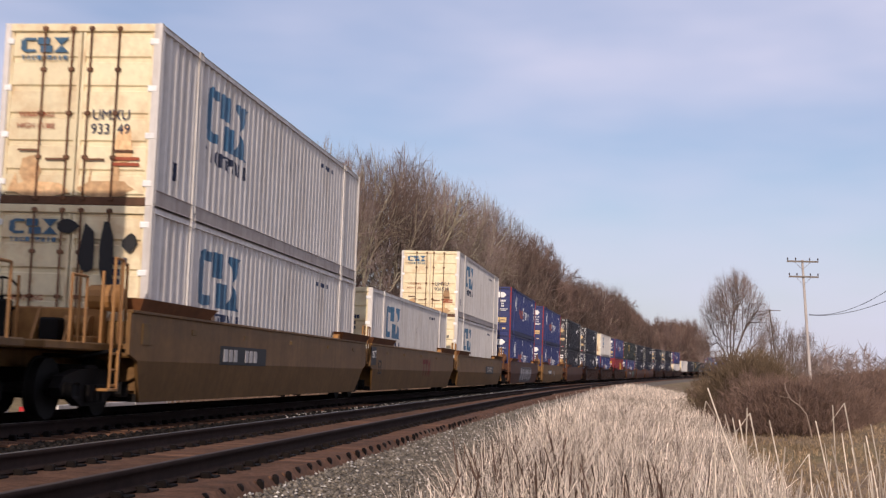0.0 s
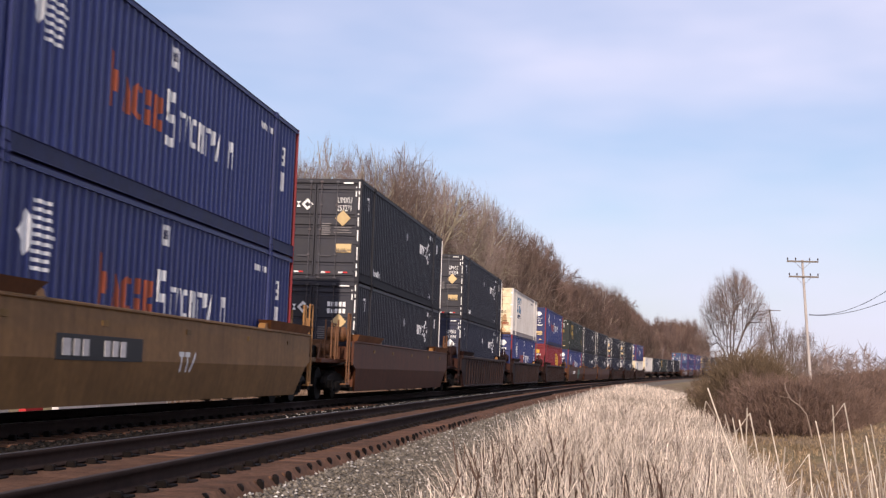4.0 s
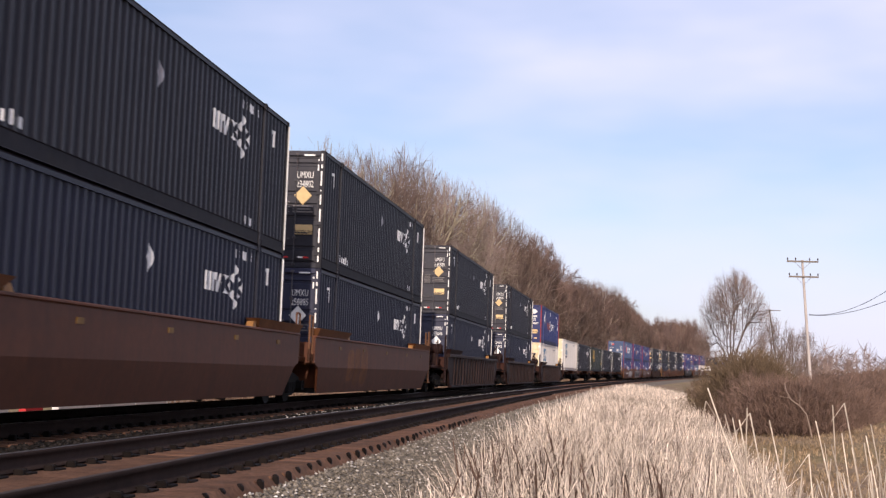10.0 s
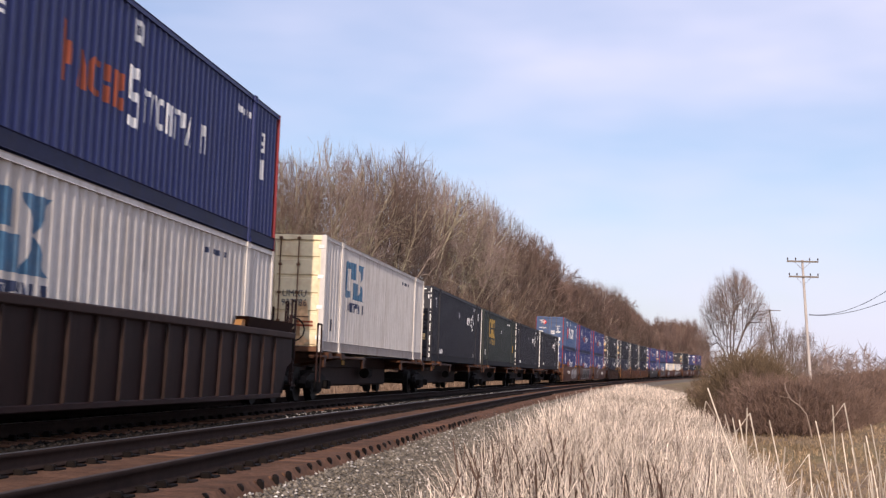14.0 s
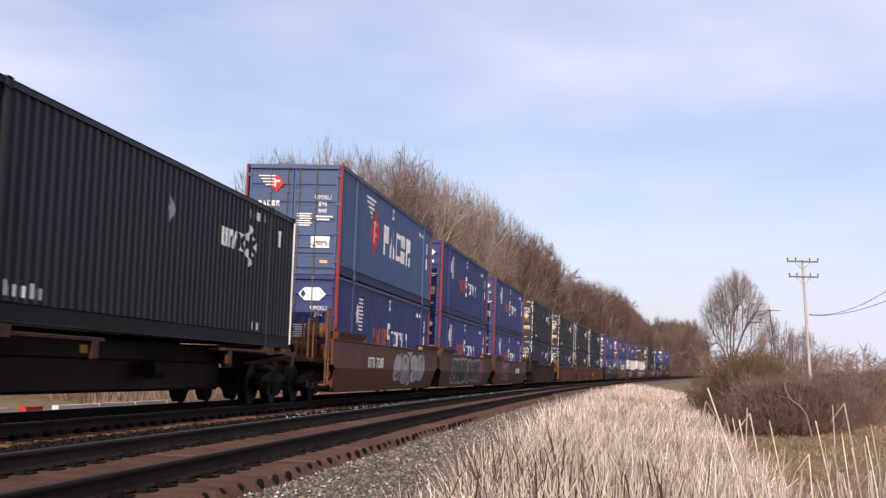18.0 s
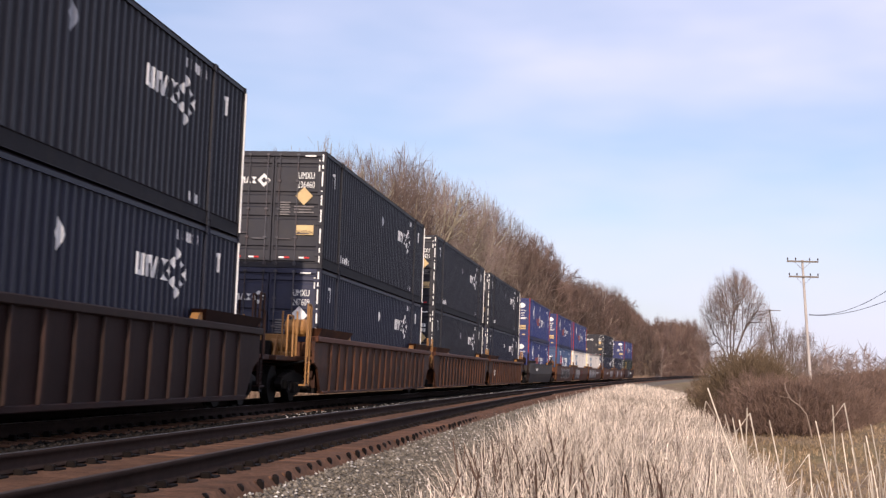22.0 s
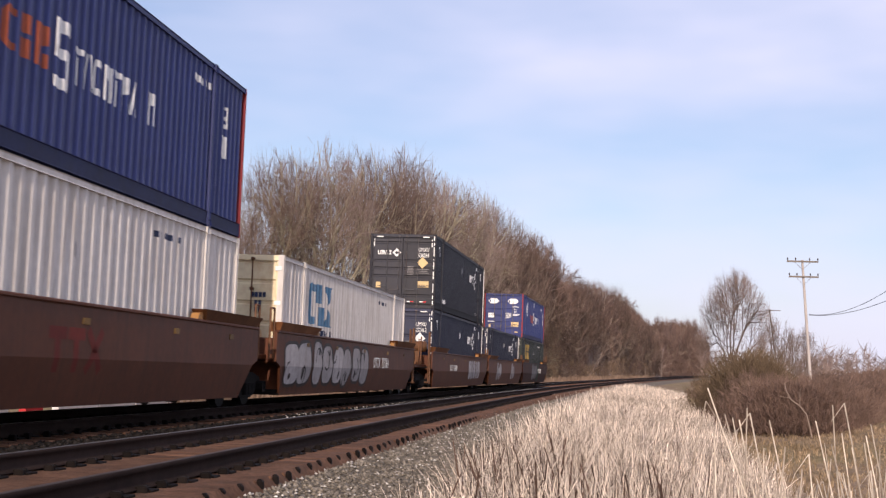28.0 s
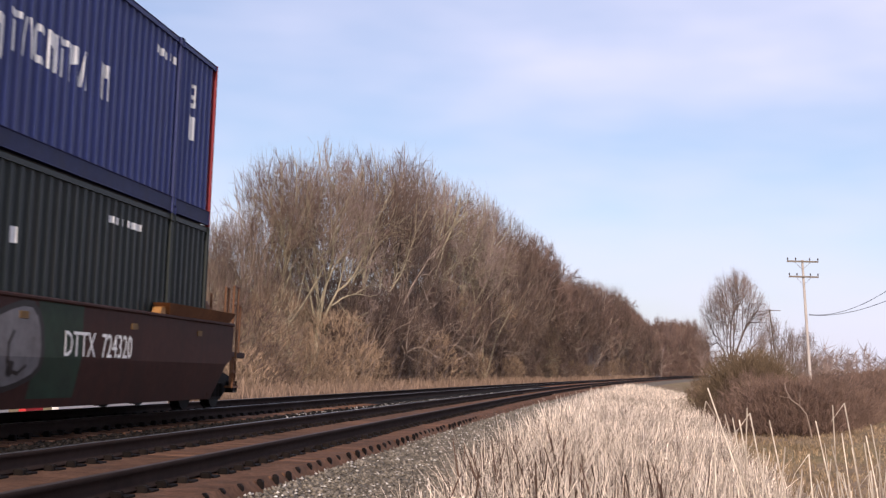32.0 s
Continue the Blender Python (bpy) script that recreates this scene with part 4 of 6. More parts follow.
def container(kind, number, m):
    if kind in FIRST:
        box = copy_thing(FIRST[kind], m)
        for o in list(box.children):
            if o.name.startswith("serial"):
                bpy.data.objects.remove(o)
    else:
        box = shell(kind, m)
        FIRST[kind] = box
    ink = {"white": "mark_navy", "green": "mark_white"}.get(kind, "mark_white")
    if number:
        lines = number.split(" ")
        tall = 0.165 if kind in ("dark", "navy", "white", "green") else 0.12
        z = {"dark": 2.28, "navy": 2.28, "white": 1.42, "green": 2.45, "red": 2.5}.get(kind, 2.02)
        y = -0.83 if kind in ("dark", "navy") else -0.62 if kind == "red" else -0.80
        y = -0.55 if kind in ("white", "green") else y
        for i, line in enumerate(lines):
            slim = 0.62 if kind in ("dark", "navy") else 0.92
            part("serial", writing(line, tall), ink, box, m=end_at(y, z - i * (tall + 0.06), 0.008 if kind in ("dark", "navy") else 0.004) @ Matrix.Diagonal((slim, 1, 1, 1)))
    else:
        part("serial", end_paint([rect(0.45 + 0.11 * i, 0.53 + 0.11 * i, 2.2 - 0.19 * j, 2.33 - 0.19 * j) for i in range(5) for j in range(2)] if kind in ("dark", "navy", "green") else
                                 [rect(0.6 + 0.09 * i, 0.67 + 0.09 * i, 1.97, 2.08) for i in range(4)] + [rect(0.69 + 0.09 * i, 0.75 + 0.09 * i, 1.8 - 0.15 * j, 1.9 - 0.15 * j) for i in range(2) for j in range(2)]), ink, box)
    if kind in ("dark", "navy"):
        part("serial_sign", end_paint([lozenge(0.79, 1.78 if kind == "dark" else 1.74, 0.44, 0.46)]), "placard" if kind == "dark" else "mark_white", box, "square hazard placard set on its corner")
    return box
# ---- railway wagons ----
TRUCKS = []


def truck(wagon, x, first=[]):
    t = Geo()
    for y in (-1, 1):
        a, b = sorted((y * 0.95, y * 1.10))
        t.prism([(-1.15, 0.46), (-1.0, 0.62), (-0.45, 0.72), (0.45, 0.72), (1.0, 0.62), (1.15, 0.46), (1.05, 0.34), (0.75, 0.36), (0.38, 0.20), (-0.38, 0.20), (-0.75, 0.36), (-1.05, 0.34)], "y", a, b)
        for k in (-0.2, 0.0, 0.2):
            t.tube((k, y * 1.13, 0.26), (k, y * 1.13, 0.5), 0.075, 8)
        for k in (-0.89, 0.89):
            t.box(k - 0.14, k + 0.14, y * 1.09, y * 1.2, 0.32, 0.54, 0.04)
    t.box(-0.2, 0.2, -1.1, 1.1, 0.45, 0.78, 0.04)
    body = part("truck", t, "black_steel", wagon, "greasy black cast truck", pose(x, 0, 0))
    for k in (-0.89, 0.89):
        w = Geo().tube((0, -1.1, 0), (0, 1.1, 0), 0.08, 8)
        for y in (-1, 1):
            w.tube((0, y * 0.70, 0), (0, y * 0.83, 0), 0.42, 24).tube((0, y * 0.66, 0), (0, y * 0.70, 0), 0.445, 24)
            w.tube((0, y * 0.83, 0), (0, y * 0.87, 0), 0.14, 10)
            for j in range(6):
                a = j * math.pi / 3
                w.box(0.22 * math.cos(a) - 0.03, 0.22 * math.cos(a) + 0.03, y * 0.83, y * 0.835, 0.22 * math.sin(a) - 0.03, 0.22 * math.sin(a) + 0.03)
        if first:
            wheel = part("wheelset", first[0], "wheel", body, m=pose(k, 0, 0.445))
        else:
            wheel = part("wheelset", w, "wheel", body, m=pose(k, 0, 0.445))
            first.append(wheel.data)
        TRUCKS.append((wheel, wagon, k + x))
    return body


def sill(xa, xb, out, top=1.57, tuck=0.12, low=0.235):
    """Long side of a well: upright above the crease, leaning in below it, cut up towards both ends."""
    g = Geo()
    stations = [(xa, 0.95), (xa + 0.35, 0.85), (xa + 0.85, low), (xb - 0.85, low), (xb - 0.35, 0.85), (xb, 0.95)]
    v = []
    for x, zb in stations:
        zc = max(0.86, zb + 0.005)
        lean = tuck * (zc - zb) / 0.6
        v += [(x, out * 1.50, top), (x, out * 1.50, zc), (x, out * (1.50 - lean), zb), (x, out * (1.45 - lean), zb), (x, out * 1.44, zc), (x, out * 1.44, top)]
    f = []
    for i in range(len(stations) - 1):
        for j in range(6):
            f.append((6 * i + j, 6 * i + (j + 1) % 6, 6 * i + 6 + (j + 1) % 6, 6 * i + 6 + j))
    n = 6 * (len(stations) - 1)
    f += [(0, 1, 2, 3, 4, 5), tuple(n + j for j in range(6))[::-1]]
    return g.add(v, f)


def hand_rail(x, y, z0, z1, w):
    return Geo().pipe([(x, y, z0), (x, y, z1), (x + w, y, z1), (x + w, y, z0)], 0.022, 6)


RIB = []


def wagon_end(w, d, reach, coupled, paint, rail_paint):
    """End of a well wagon towards d = -1 or 1; reach: metres past the container; coupled: a coupler, else a shared joint."""
    e = d * HX
    lo, hi = sorted((e + d * 0.25, e + d * (reach - 0.25)))
    part("end_platform", Geo().box(lo, hi, -1.15, 1.15, 0.98, 1.10, 0.02).box(min(e + d * 0.1, e + d * 0.5), max(e + d * 0.1, e + d * 0.5), -1.42, 1.42, 0.9, 1.45, 0.03)
         .box(lo, hi, -0.35, 0.35, 0.72, 0.98, 0.02), "oldbrown" if paint == "darkbrown" else paint, w)
    for out in (-1, 1):
        a, b = e - d * 2.45, e + d * 0.82
        ring = [(a, out * 1.50, 1.575), (b, out * 1.50, 1.575), (b, out * 1.30, 1.575), (a, out * 1.30, 1.575), (a - d * 0.3, out * 1.60, 1.775), (b + d * 0.12, out * 1.60, 1.775), (b + d * 0.12, out * 1.32, 1.775), (a - d * 0.3, out * 1.32, 1.775)]
        cap = part("end_cap", Geo().add(ring, [(0, 1, 5, 4), (1, 2, 6, 5), (2, 3, 7, 6), (3, 0, 4, 7), (4, 5, 6, 7), (0, 3, 2, 1)]), "cap_tan" if paint in ("brown", "oldbrown", "mustard") else paint, w)
        if out < 0:
            x = e - d * 2.62
            part("guide", Geo().prism([(x - 0.02 * d, 1.58), (x - 0.30 * d, 1.58), (x - 0.2 * d, 1.70), (x - 0.02 * d, 1.72)], "y", -1.5, -1.36), "yellow_rail", cap, "worn yellow container guide")
        # ladder and hand holds at the corner
        x = e + d * (1.35 if coupled else min(1.0, reach * 0.6))
        part("ladder", hand_rail(x, out * 1.42, 0.95 if coupled else 1.0, 2.30 if coupled else 2.05, d * 0.3), rail_paint, w)
        if coupled:
            lad = Geo().pipe([(x, out * 1.42, 0.95), (x, out * 1.42, 0.46)], 0.02, 6).pipe([(x + d * 0.3, out * 1.42, 0.95), (x + d * 0.3, out * 1.42, 0.46)], 0.02, 6)
            for z in (0.5, 0.72, 0.95):
                lad.tube((x, out * 1.42, z), (x + d * 0.3, out * 1.42, z), 0.02, 6)
            part("ladder", lad, rail_paint, w, "worn lower rungs")
            if out < 0:
                part("hand_rail", hand_rail(x - d * 0.32, out * 1.36, 1.1, 2.26, d * 0.2), rail_paint, w)
        if coupled:
            part("hand_rail", hand_rail(x + d * 0.75, out * 1.2, 1.08, 2.0, d * 0.5), rail_paint, w)
            part("step", Geo().box(*sorted((x + d * 0.05, x + d * 0.45)), *sorted((out * 1.3, out * 1.46)), 0.42, 0.46, 0.008).box(*sorted((x + d * 0.06, x + d * 0.1)), *sorted((out * 1.42, out * 1.46)), 0.44, 1.0), rail_paint, w)
        part("end_brace", Geo().prism([(e + d * 0.5, 1.1), (e + d * 1.1, 1.1), (e + d * 0.5, 1.5)], "y", *sorted((out * 1.36, out * 1.42))), paint, w)
    if coupled:
        c = sorted((e + d * (reach - 0.75), e + d * (reach + 0.02)))
        part("coupler", Geo().box(c[0], c[1], -0.13, 0.13, 0.72, 0.94, 0.04).box(*sorted((e + d * (reach - 0.24), e + d * (reach + 0.03))), -0.24, 0.18, 0.66, 0.98, 0.06)
             .pipe([(e + d * (reach - 0.5), 0.45, 0.85), (e + d * (reach - 0.2), 0.5, 0.4), (e + d * reach, 0.45, 0.45)], 0.03), "black_steel", w, "black knuckle coupler with air hose")
        part("brake_gear", Geo().tube((e + d * 0.75, -0.75, 1.35), (e + d * 0.75, -0.35, 1.35), 0.16, 12).box(*sorted((e + d * 0.6, e + d * 0.95)), -0.85, -0.25, 1.1, 1.2, 0.02)
             .box(*sorted((e + d * 0.55, e + d * 0.7)), -0.9, 0.9, 1.1, 1.62, 0.02), rail_paint, w)
        part("air_tank", Geo().tube((e + d * 0.62, -1.12, 1.78), (e + d * 0.62, -0.66, 1.78), 0.21, 14, 0.19).tube((e + d * 0.62, -1.18, 1.78), (e + d * 0.62, -1.12, 1.78), 0.12, 14, 0.21), rail_paint, w)
        for y in (-1.05, -0.7, 0.25, 0.95):
            part("post", Geo().tube((e + d * 1.15, y, 1.08), (e + d * 1.15, y, 2.15 - 0.1 * (y > 0)), 0.024, 6), rail_paint, w)
        for y in (-0.55, -0.05):
            part("bell_crank", Geo().prism([(e + d * 0.98, 1.1), (e + d * 1.3, 1.1), (e + d * 1.02, 1.62)], "y", y - 0.02, y + 0.02), rail_paint, w)
        part("valve_box", Geo().box(*sorted((e + d * 0.95, e + d * 1.25)), -0.42, -0.14, 1.1, 1.45, 0.03), "black_steel", w)
        part("valve_box", Geo().box(*sorted((e + d * 0.95, e + d * 1.2)), 0.4, 0.75, 1.1, 1.7, 0.03), "black_steel", w)
        part("pipe", Geo().pipe([(e + d * 0.5, -1.3, 1.0), (e + d * 1.2, -1.3, 1.0), (e + d * 1.5, -0.9, 0.9), (e + d * 1.5, 0.4, 0.9)], 0.03, 6), "black_steel", w)
        if d < 0:
            ring, cx = Geo(), e + d * 1.05
            pts = [(cx, 0.55 + 0.28 * math.cos(i * 0.5236), 1.75 + 0.28 * math.sin(i * 0.5236)) for i in range(13)]
            ring.pipe(pts, 0.018, 5)
            for i in range(0, 12, 3):
                ring.tube((cx, 0.55, 1.75), pts[i], 0.014, 5)
            ring.tube((cx, 0.55, 1.1), (cx, 0.55, 1.75), 0.03, 6)
            part("brake_wheel", ring, "black_steel", w)
    else:
        part("joint", Geo().tube((e + d * reach, 0, 0.74), (e + d * reach, 0, 1.16), 0.28, 14), "black_steel", w)


def blob(x, z, rx, rz, seed, n=9):
    r = random.Random(seed)
    return [(x + rx * math.cos(6.283 * i / n) * r.uniform(0.75, 1.1), z + rz * math.sin(6.283 * i / n) * r.uniform(0.75, 1.1)) for i in range(n)]


def paint_on_sill(w, name, polys, mat, label="", lift=0.004, step=0.0):
    """Paint on the near side of a well wagon, bent at the crease and 4 mm proud."""
    def bend(z):
        return -1.50 - lift - step * layer + (0.12 * max(0.86 - z, 0.0) / 0.6)
    g = Geo()
    for layer, poly in enumerate(polys):
        up = clip([(p[1], p[0]) for p in poly], 0.86, 9.0)
        dn = clip([(p[1], p[0]) for p in poly], -9.0, 0.86)
        for q in (up, dn):
            if len(q) >= 3:
                g.add([(p[1], bend(p[0]), p[0]) for p in q], [tuple(range(len(q)))])
    return part(name, g, mat, w, label, fix=False)


def stroke(p, q, wide):
    """A bar from p to q as an outline."""
    dx, dz = q[0] - p[0], q[1] - p[1]
    n = math.hypot(dx, dz) or 1.0
    ux, uz = dx / n * wide / 2, dz / n * wide / 2
    return [(p[0] - ux - uz, p[1] - uz + ux), (p[0] - ux + uz, p[1] - uz - ux), (q[0] + ux + uz, q[1] + uz - ux), (q[0] + ux - uz, q[1] + uz + ux)]


def red_mark(w, x):
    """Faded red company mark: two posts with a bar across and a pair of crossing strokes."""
    for polys in ([rect(x - 0.75, x - 0.2, 1.1, 1.26), rect(x - 0.56, x - 0.4, 0.68, 1.1)], [rect(x - 0.15, x + 0.4, 1.1, 1.26), rect(x + 0.04, x + 0.2, 0.68, 1.1)],
                  [stroke((x + 0.55, 0.74), (x + 0.95, 1.2), 0.14), stroke((x + 0.95, 0.74), (x + 0.75, 0.97), 0.14), stroke((x + 0.75, 0.97), (x + 0.55, 1.2), 0.14)]):
        paint_on_sill(w, "trade_letter", polys, "mark_redbrown")


def graffiti(w, x0, x1, z0, z1, seed, fill, edge, n=5):
    """Swollen sprayed shapes that no one can read: rounded fills inside a dark line, with holes and curling strokes."""
    r = random.Random(seed)
    wide = (x1 - x0) / n
    lean = r.uniform(-0.2, 0.2)
    for i in range(n):
        cx, cz = x0 + (i + 0.5) * wide + r.uniform(-0.1, 0.1) * wide, (z0 + z1) / 2 + r.uniform(-0.04, 0.04)
        rx, rz = wide * r.uniform(0.5, 0.66), (z1 - z0) * r.uniform(0.44, 0.52)
        power, waist, phase = r.uniform(0.45, 0.8), r.uniform(0.0, 0.28), r.uniform(0, 3.14)

        def ring(scale, k=18):
            res = []
            for j in range(k):
                a = 6.28319 * j / k
                c, s = math.cos(a), math.sin(a)
                fat = scale * (1.0 - waist * max(math.cos(2 * a + phase), 0.0))
                z = cz + math.copysign(abs(s) ** power, s) * rz * fat
                res.append((cx + math.copysign(abs(c) ** power, c) * rx * fat + lean * (z - cz), min(max(z, z0 - 0.08), z1 + 0.02)))
            return res

        fan = lambda pts: [[(cx, cz), p, q] for p, q in zip(pts, pts[1:] + pts[:1])]
        paint_on_sill(w, "graffiti", fan(ring(1.0)), edge, "sprayed graffiti outline", 0.004 + 0.0003 * i)
        paint_on_sill(w, "graffiti", fan(ring(0.86)), fill, "sprayed graffiti", 0.0046 + 0.0003 * i)
        marks = [blob(cx + r.uniform(-0.15, 0.15) * wide, cz + r.choice((-0.22, 0.24)) * (z1 - z0), wide * r.uniform(0.06, 0.12), (z1 - z0) * r.uniform(0.06, 0.13), seed * 31 + i, 8)]
        paint_on_sill(w, "graffiti", marks, edge, "sprayed graffiti hole", 0.0112)
        a, turn, p = r.uniform(0, 6.28), r.choice((-1, 1)) * r.uniform(0.5, 0.9), (cx + r.uniform(-0.3, 0.0) * wide, cz + r.uniform(-0.2, 0.2) * (z1 - z0))
        curl = []
        for j in range(5):
            q = (p[0] + math.cos(a) * wide * 0.16, p[1] + math.sin(a) * (z1 - z0) * 0.15)
            curl.append(stroke(p, q, 0.045))
            p, a = q, a + turn
        paint_on_sill(w, "graffiti", curl, edge, "sprayed graffiti stroke", 0.0118, 0.0003)


def well_wagon(s13, style, paint, near_gap, far_gap, near_joint, far_joint, number=""):
    texts = {"mustard": "mustard yellow", "brown": "oxide brown", "darkbrown": "dirty dark brown", "ochre": "dirty ochre brown", "greycar": "dark grey", "oldbrown": "grimy dark oxide brown"}[paint]
    w = base("well_wagon", seat(s13, FAR_TRACK, 0.0), f"{texts} {'ribbed' if style == 'ribbed' else 'smooth-sided'} steel well wagon on the far track", "rail wagon", "wagons of the freight train")
    near_reach, far_reach = near_gap / 2, far_gap / 2
    xa = -HX - (1.15 if not near_joint else min(1.0, near_reach - 0.35))
    xb = HX + (1.15 if not far_joint else min(1.0, far_reach - 0.35))
    rail_paint = {"mustard": "yellow_rail", "ochre": "yellow_rail", "brown": "brown_rail", "oldbrown": "brown_rail"}.get(paint, "darkbrown")
    for out in (-1, 1):
        part("side_sill", sill(xa, xb, out, tuck=0.02 if style == "ribbed" else 0.12, low=0.205 if paint == "darkbrown" else 0.235), paint, w)
        if style == "ribbed":
            part("top_chord", Geo().box(xa, xb, *sorted((out * 1.40, out * 1.58)), 1.45, 1.585, 0.02), "rib_rust" if paint == "darkbrown" else "brown" if paint == "ochre" else paint, w)
            part("bottom_chord", Geo().box(xa + 0.9, xb - 0.9, *sorted((out * 1.38, out * 1.53)), 0.195 if paint == "darkbrown" else 0.23, 0.29, 0.015), paint, w)
            if not RIB:
                g = Geo()
                g.add([(x, y, z) for z, q in ((0.29, 0.0), (0.86, -0.02), (1.45, -0.02)) for x, y in ((-0.042, q), (-0.026, q - 0.045), (0.026, q - 0.045), (0.042, q))],
                      [(0, 1, 5, 4), (1, 2, 6, 5), (2, 3, 7, 6), (4, 5, 9, 8), (5, 6, 10, 9), (6, 7, 11, 10), (0, 3, 2, 1), (8, 9, 10, 11)])
                RIB.append(finish(g.mesh("rib")))
                RIB[0].materials.append(M["darkbrown"])
            n = int((xb - xa - 3.2) / 0.92)
            for i in range(n + 1):
                x = xa + 1.6 + i * (xb - xa - 3.2) / n
                o = part("rib", RIB[0], paint, w, m=Matrix.Translation((x, out * 1.50, 0)) @ pose(0, 0, 0, 0, 0, 0 if out < 0 else 180))
                o.material_slots[0].link = "OBJECT"
                o.material_slots[0].material = M["rib_rust" if paint == "darkbrown" else paint]
        else:
            part("top_chord", Geo().box(xa, xb, *sorted((out * 1.42, out * 1.53)), 1.545, 1.60, 0.015), paint, w)
            if out < 0:
                for x in (-6.3, -3.2, 0.4, 4.1, 7.2):
                    part("reflector", Geo().box(x - 0.12, x + 0.12, -1.512, -1.498, 1.31, 1.40, 0.004), "faded_yellow", w)
    for d in (-1, 1):
        part("bulkhead", Geo().box(*sorted((d * (HX + 0.06), d * (HX + 0.10))), -1.40, 1.40, 0.30, 1.42, 0.01), paint, w)
    part("well_floor", Geo().box(-HX - 0.2, HX + 0.2, -1.36, 1.36, 0.235, 0.357), "black_steel", w)
    wagon_end(w, -1, near_reach, not near_joint, paint, rail_paint)
    wagon_end(w, 1, far_reach, not far_joint, paint, rail_paint)
    if not near_joint:
        truck(w, -HX - 1.45)
    truck(w, HX + (1.45 if not far_joint else far_reach))
    if number:
        part("writing", writing(number, 0.30), "mark_white", w, m=side_at(3.0 if "727" in number else -3.5, 1.03, -1.513) @ Matrix.Diagonal((0.92, 1, 1, 1)))
    return w


def spine_wagon(s13, near_gap, far_gap, near_joint, far_joint):
    w = base("spine_wagon", seat(s13, FAR_TRACK, 0.0), "dirty brown steel spine wagon under a single container", "rail wagon", "wagons of the freight train")
    a, b = -HX - near_gap / 2 + (0.0 if near_joint else 0.7), HX + far_gap / 2 - (0.0 if far_joint else 0.7)
    part("spine_beam", Geo().box(a, b, -0.32, 0.32, 0.86, 1.20, 0.03).box(-6.3, 6.3, -0.28, 0.28, 0.33, 0.90, 0.05), "darkbrown", w)
    for x in (-7.6, -6.1, 6.1, 7.6):
        part("saddle_arm", Geo().prism([(-1.42, 1.08), (1.42, 1.08), (1.42, 1.235), (-1.42, 1.235)], "x", x - 0.22, x + 0.22).prism([(-0.3, 0.88), (0.3, 0.88), (1.3, 1.08), (-1.3, 1.08)], "x", x - 0.06, x + 0.06), "ochre", w)
    for out in (-1, 1):
        for x0, x1 in ((-8.4, -2.9), (2.9, 8.4)):
            part("side_shelf", Geo().box(x0, x1, *sorted((out * 1.05, out * 1.4)), 1.10, 1.16, 0.012).box(x0 + 0.2, x0 + 0.45, *sorted((out * 1.33, out * 1.4)), 0.86, 1.12, 0.01).box(x1 - 0.45, x1 - 0.2, *sorted((out * 1.33, out * 1.4)), 0.86, 1.12, 0.01), "ochre", w)
        part("reflector", Geo().box(-1.2, -0.8, *sorted((out * 0.31, out * 0.335)), 0.95, 1.08, 0.004), "mark_yellow", w)
    part("brake_tank", Geo().tube((-2.6, 0.55, 0.75), (-1.5, 0.55, 0.75), 0.2, 12).tube((1.2, -0.55, 0.72), (1.8, -0.55, 0.72), 0.16, 12), "black_steel", w)
    if not near_joint:
        truck(w, -HX + 0.4)
        part("ladder", hand_rail(-HX - 0.7, -1.35, 0.5, 1.9, 0.4), "darkbrown", w)
        part("coupler", Geo().box(a - 0.7, a + 0.05, -0.13, 0.13, 0.74, 0.94, 0.03), "black_steel", w)
        ring = Geo()
        pts = [(-HX - 0.75, -0.75 + 0.28 * math.cos(i * 0.5236), 1.75 + 0.28 * math.sin(i * 0.5236)) for i in range(13)]
        ring.pipe(pts, 0.018, 5).tube((-HX - 0.75, -0.75, 1.05), (-HX - 0.75, -0.75, 1.75), 0.03, 6)
        part("brake_wheel", ring, "black_steel", w)
    truck(w, HX + (far_gap / 2 if far_joint else -0.4))
    if not far_joint:
        part("coupler", Geo().box(b - 0.05, b + 0.7, -0.13, 0.13, 0.74, 0.94, 0.03), "black_steel", w)
    return w


# ---- the train: place of each load's door end at 13 s, upper and lower container, wagon ----
W, D, N, B, P, R, G = "white", "dark", "navy", "blue", "pacer", "red", "green"
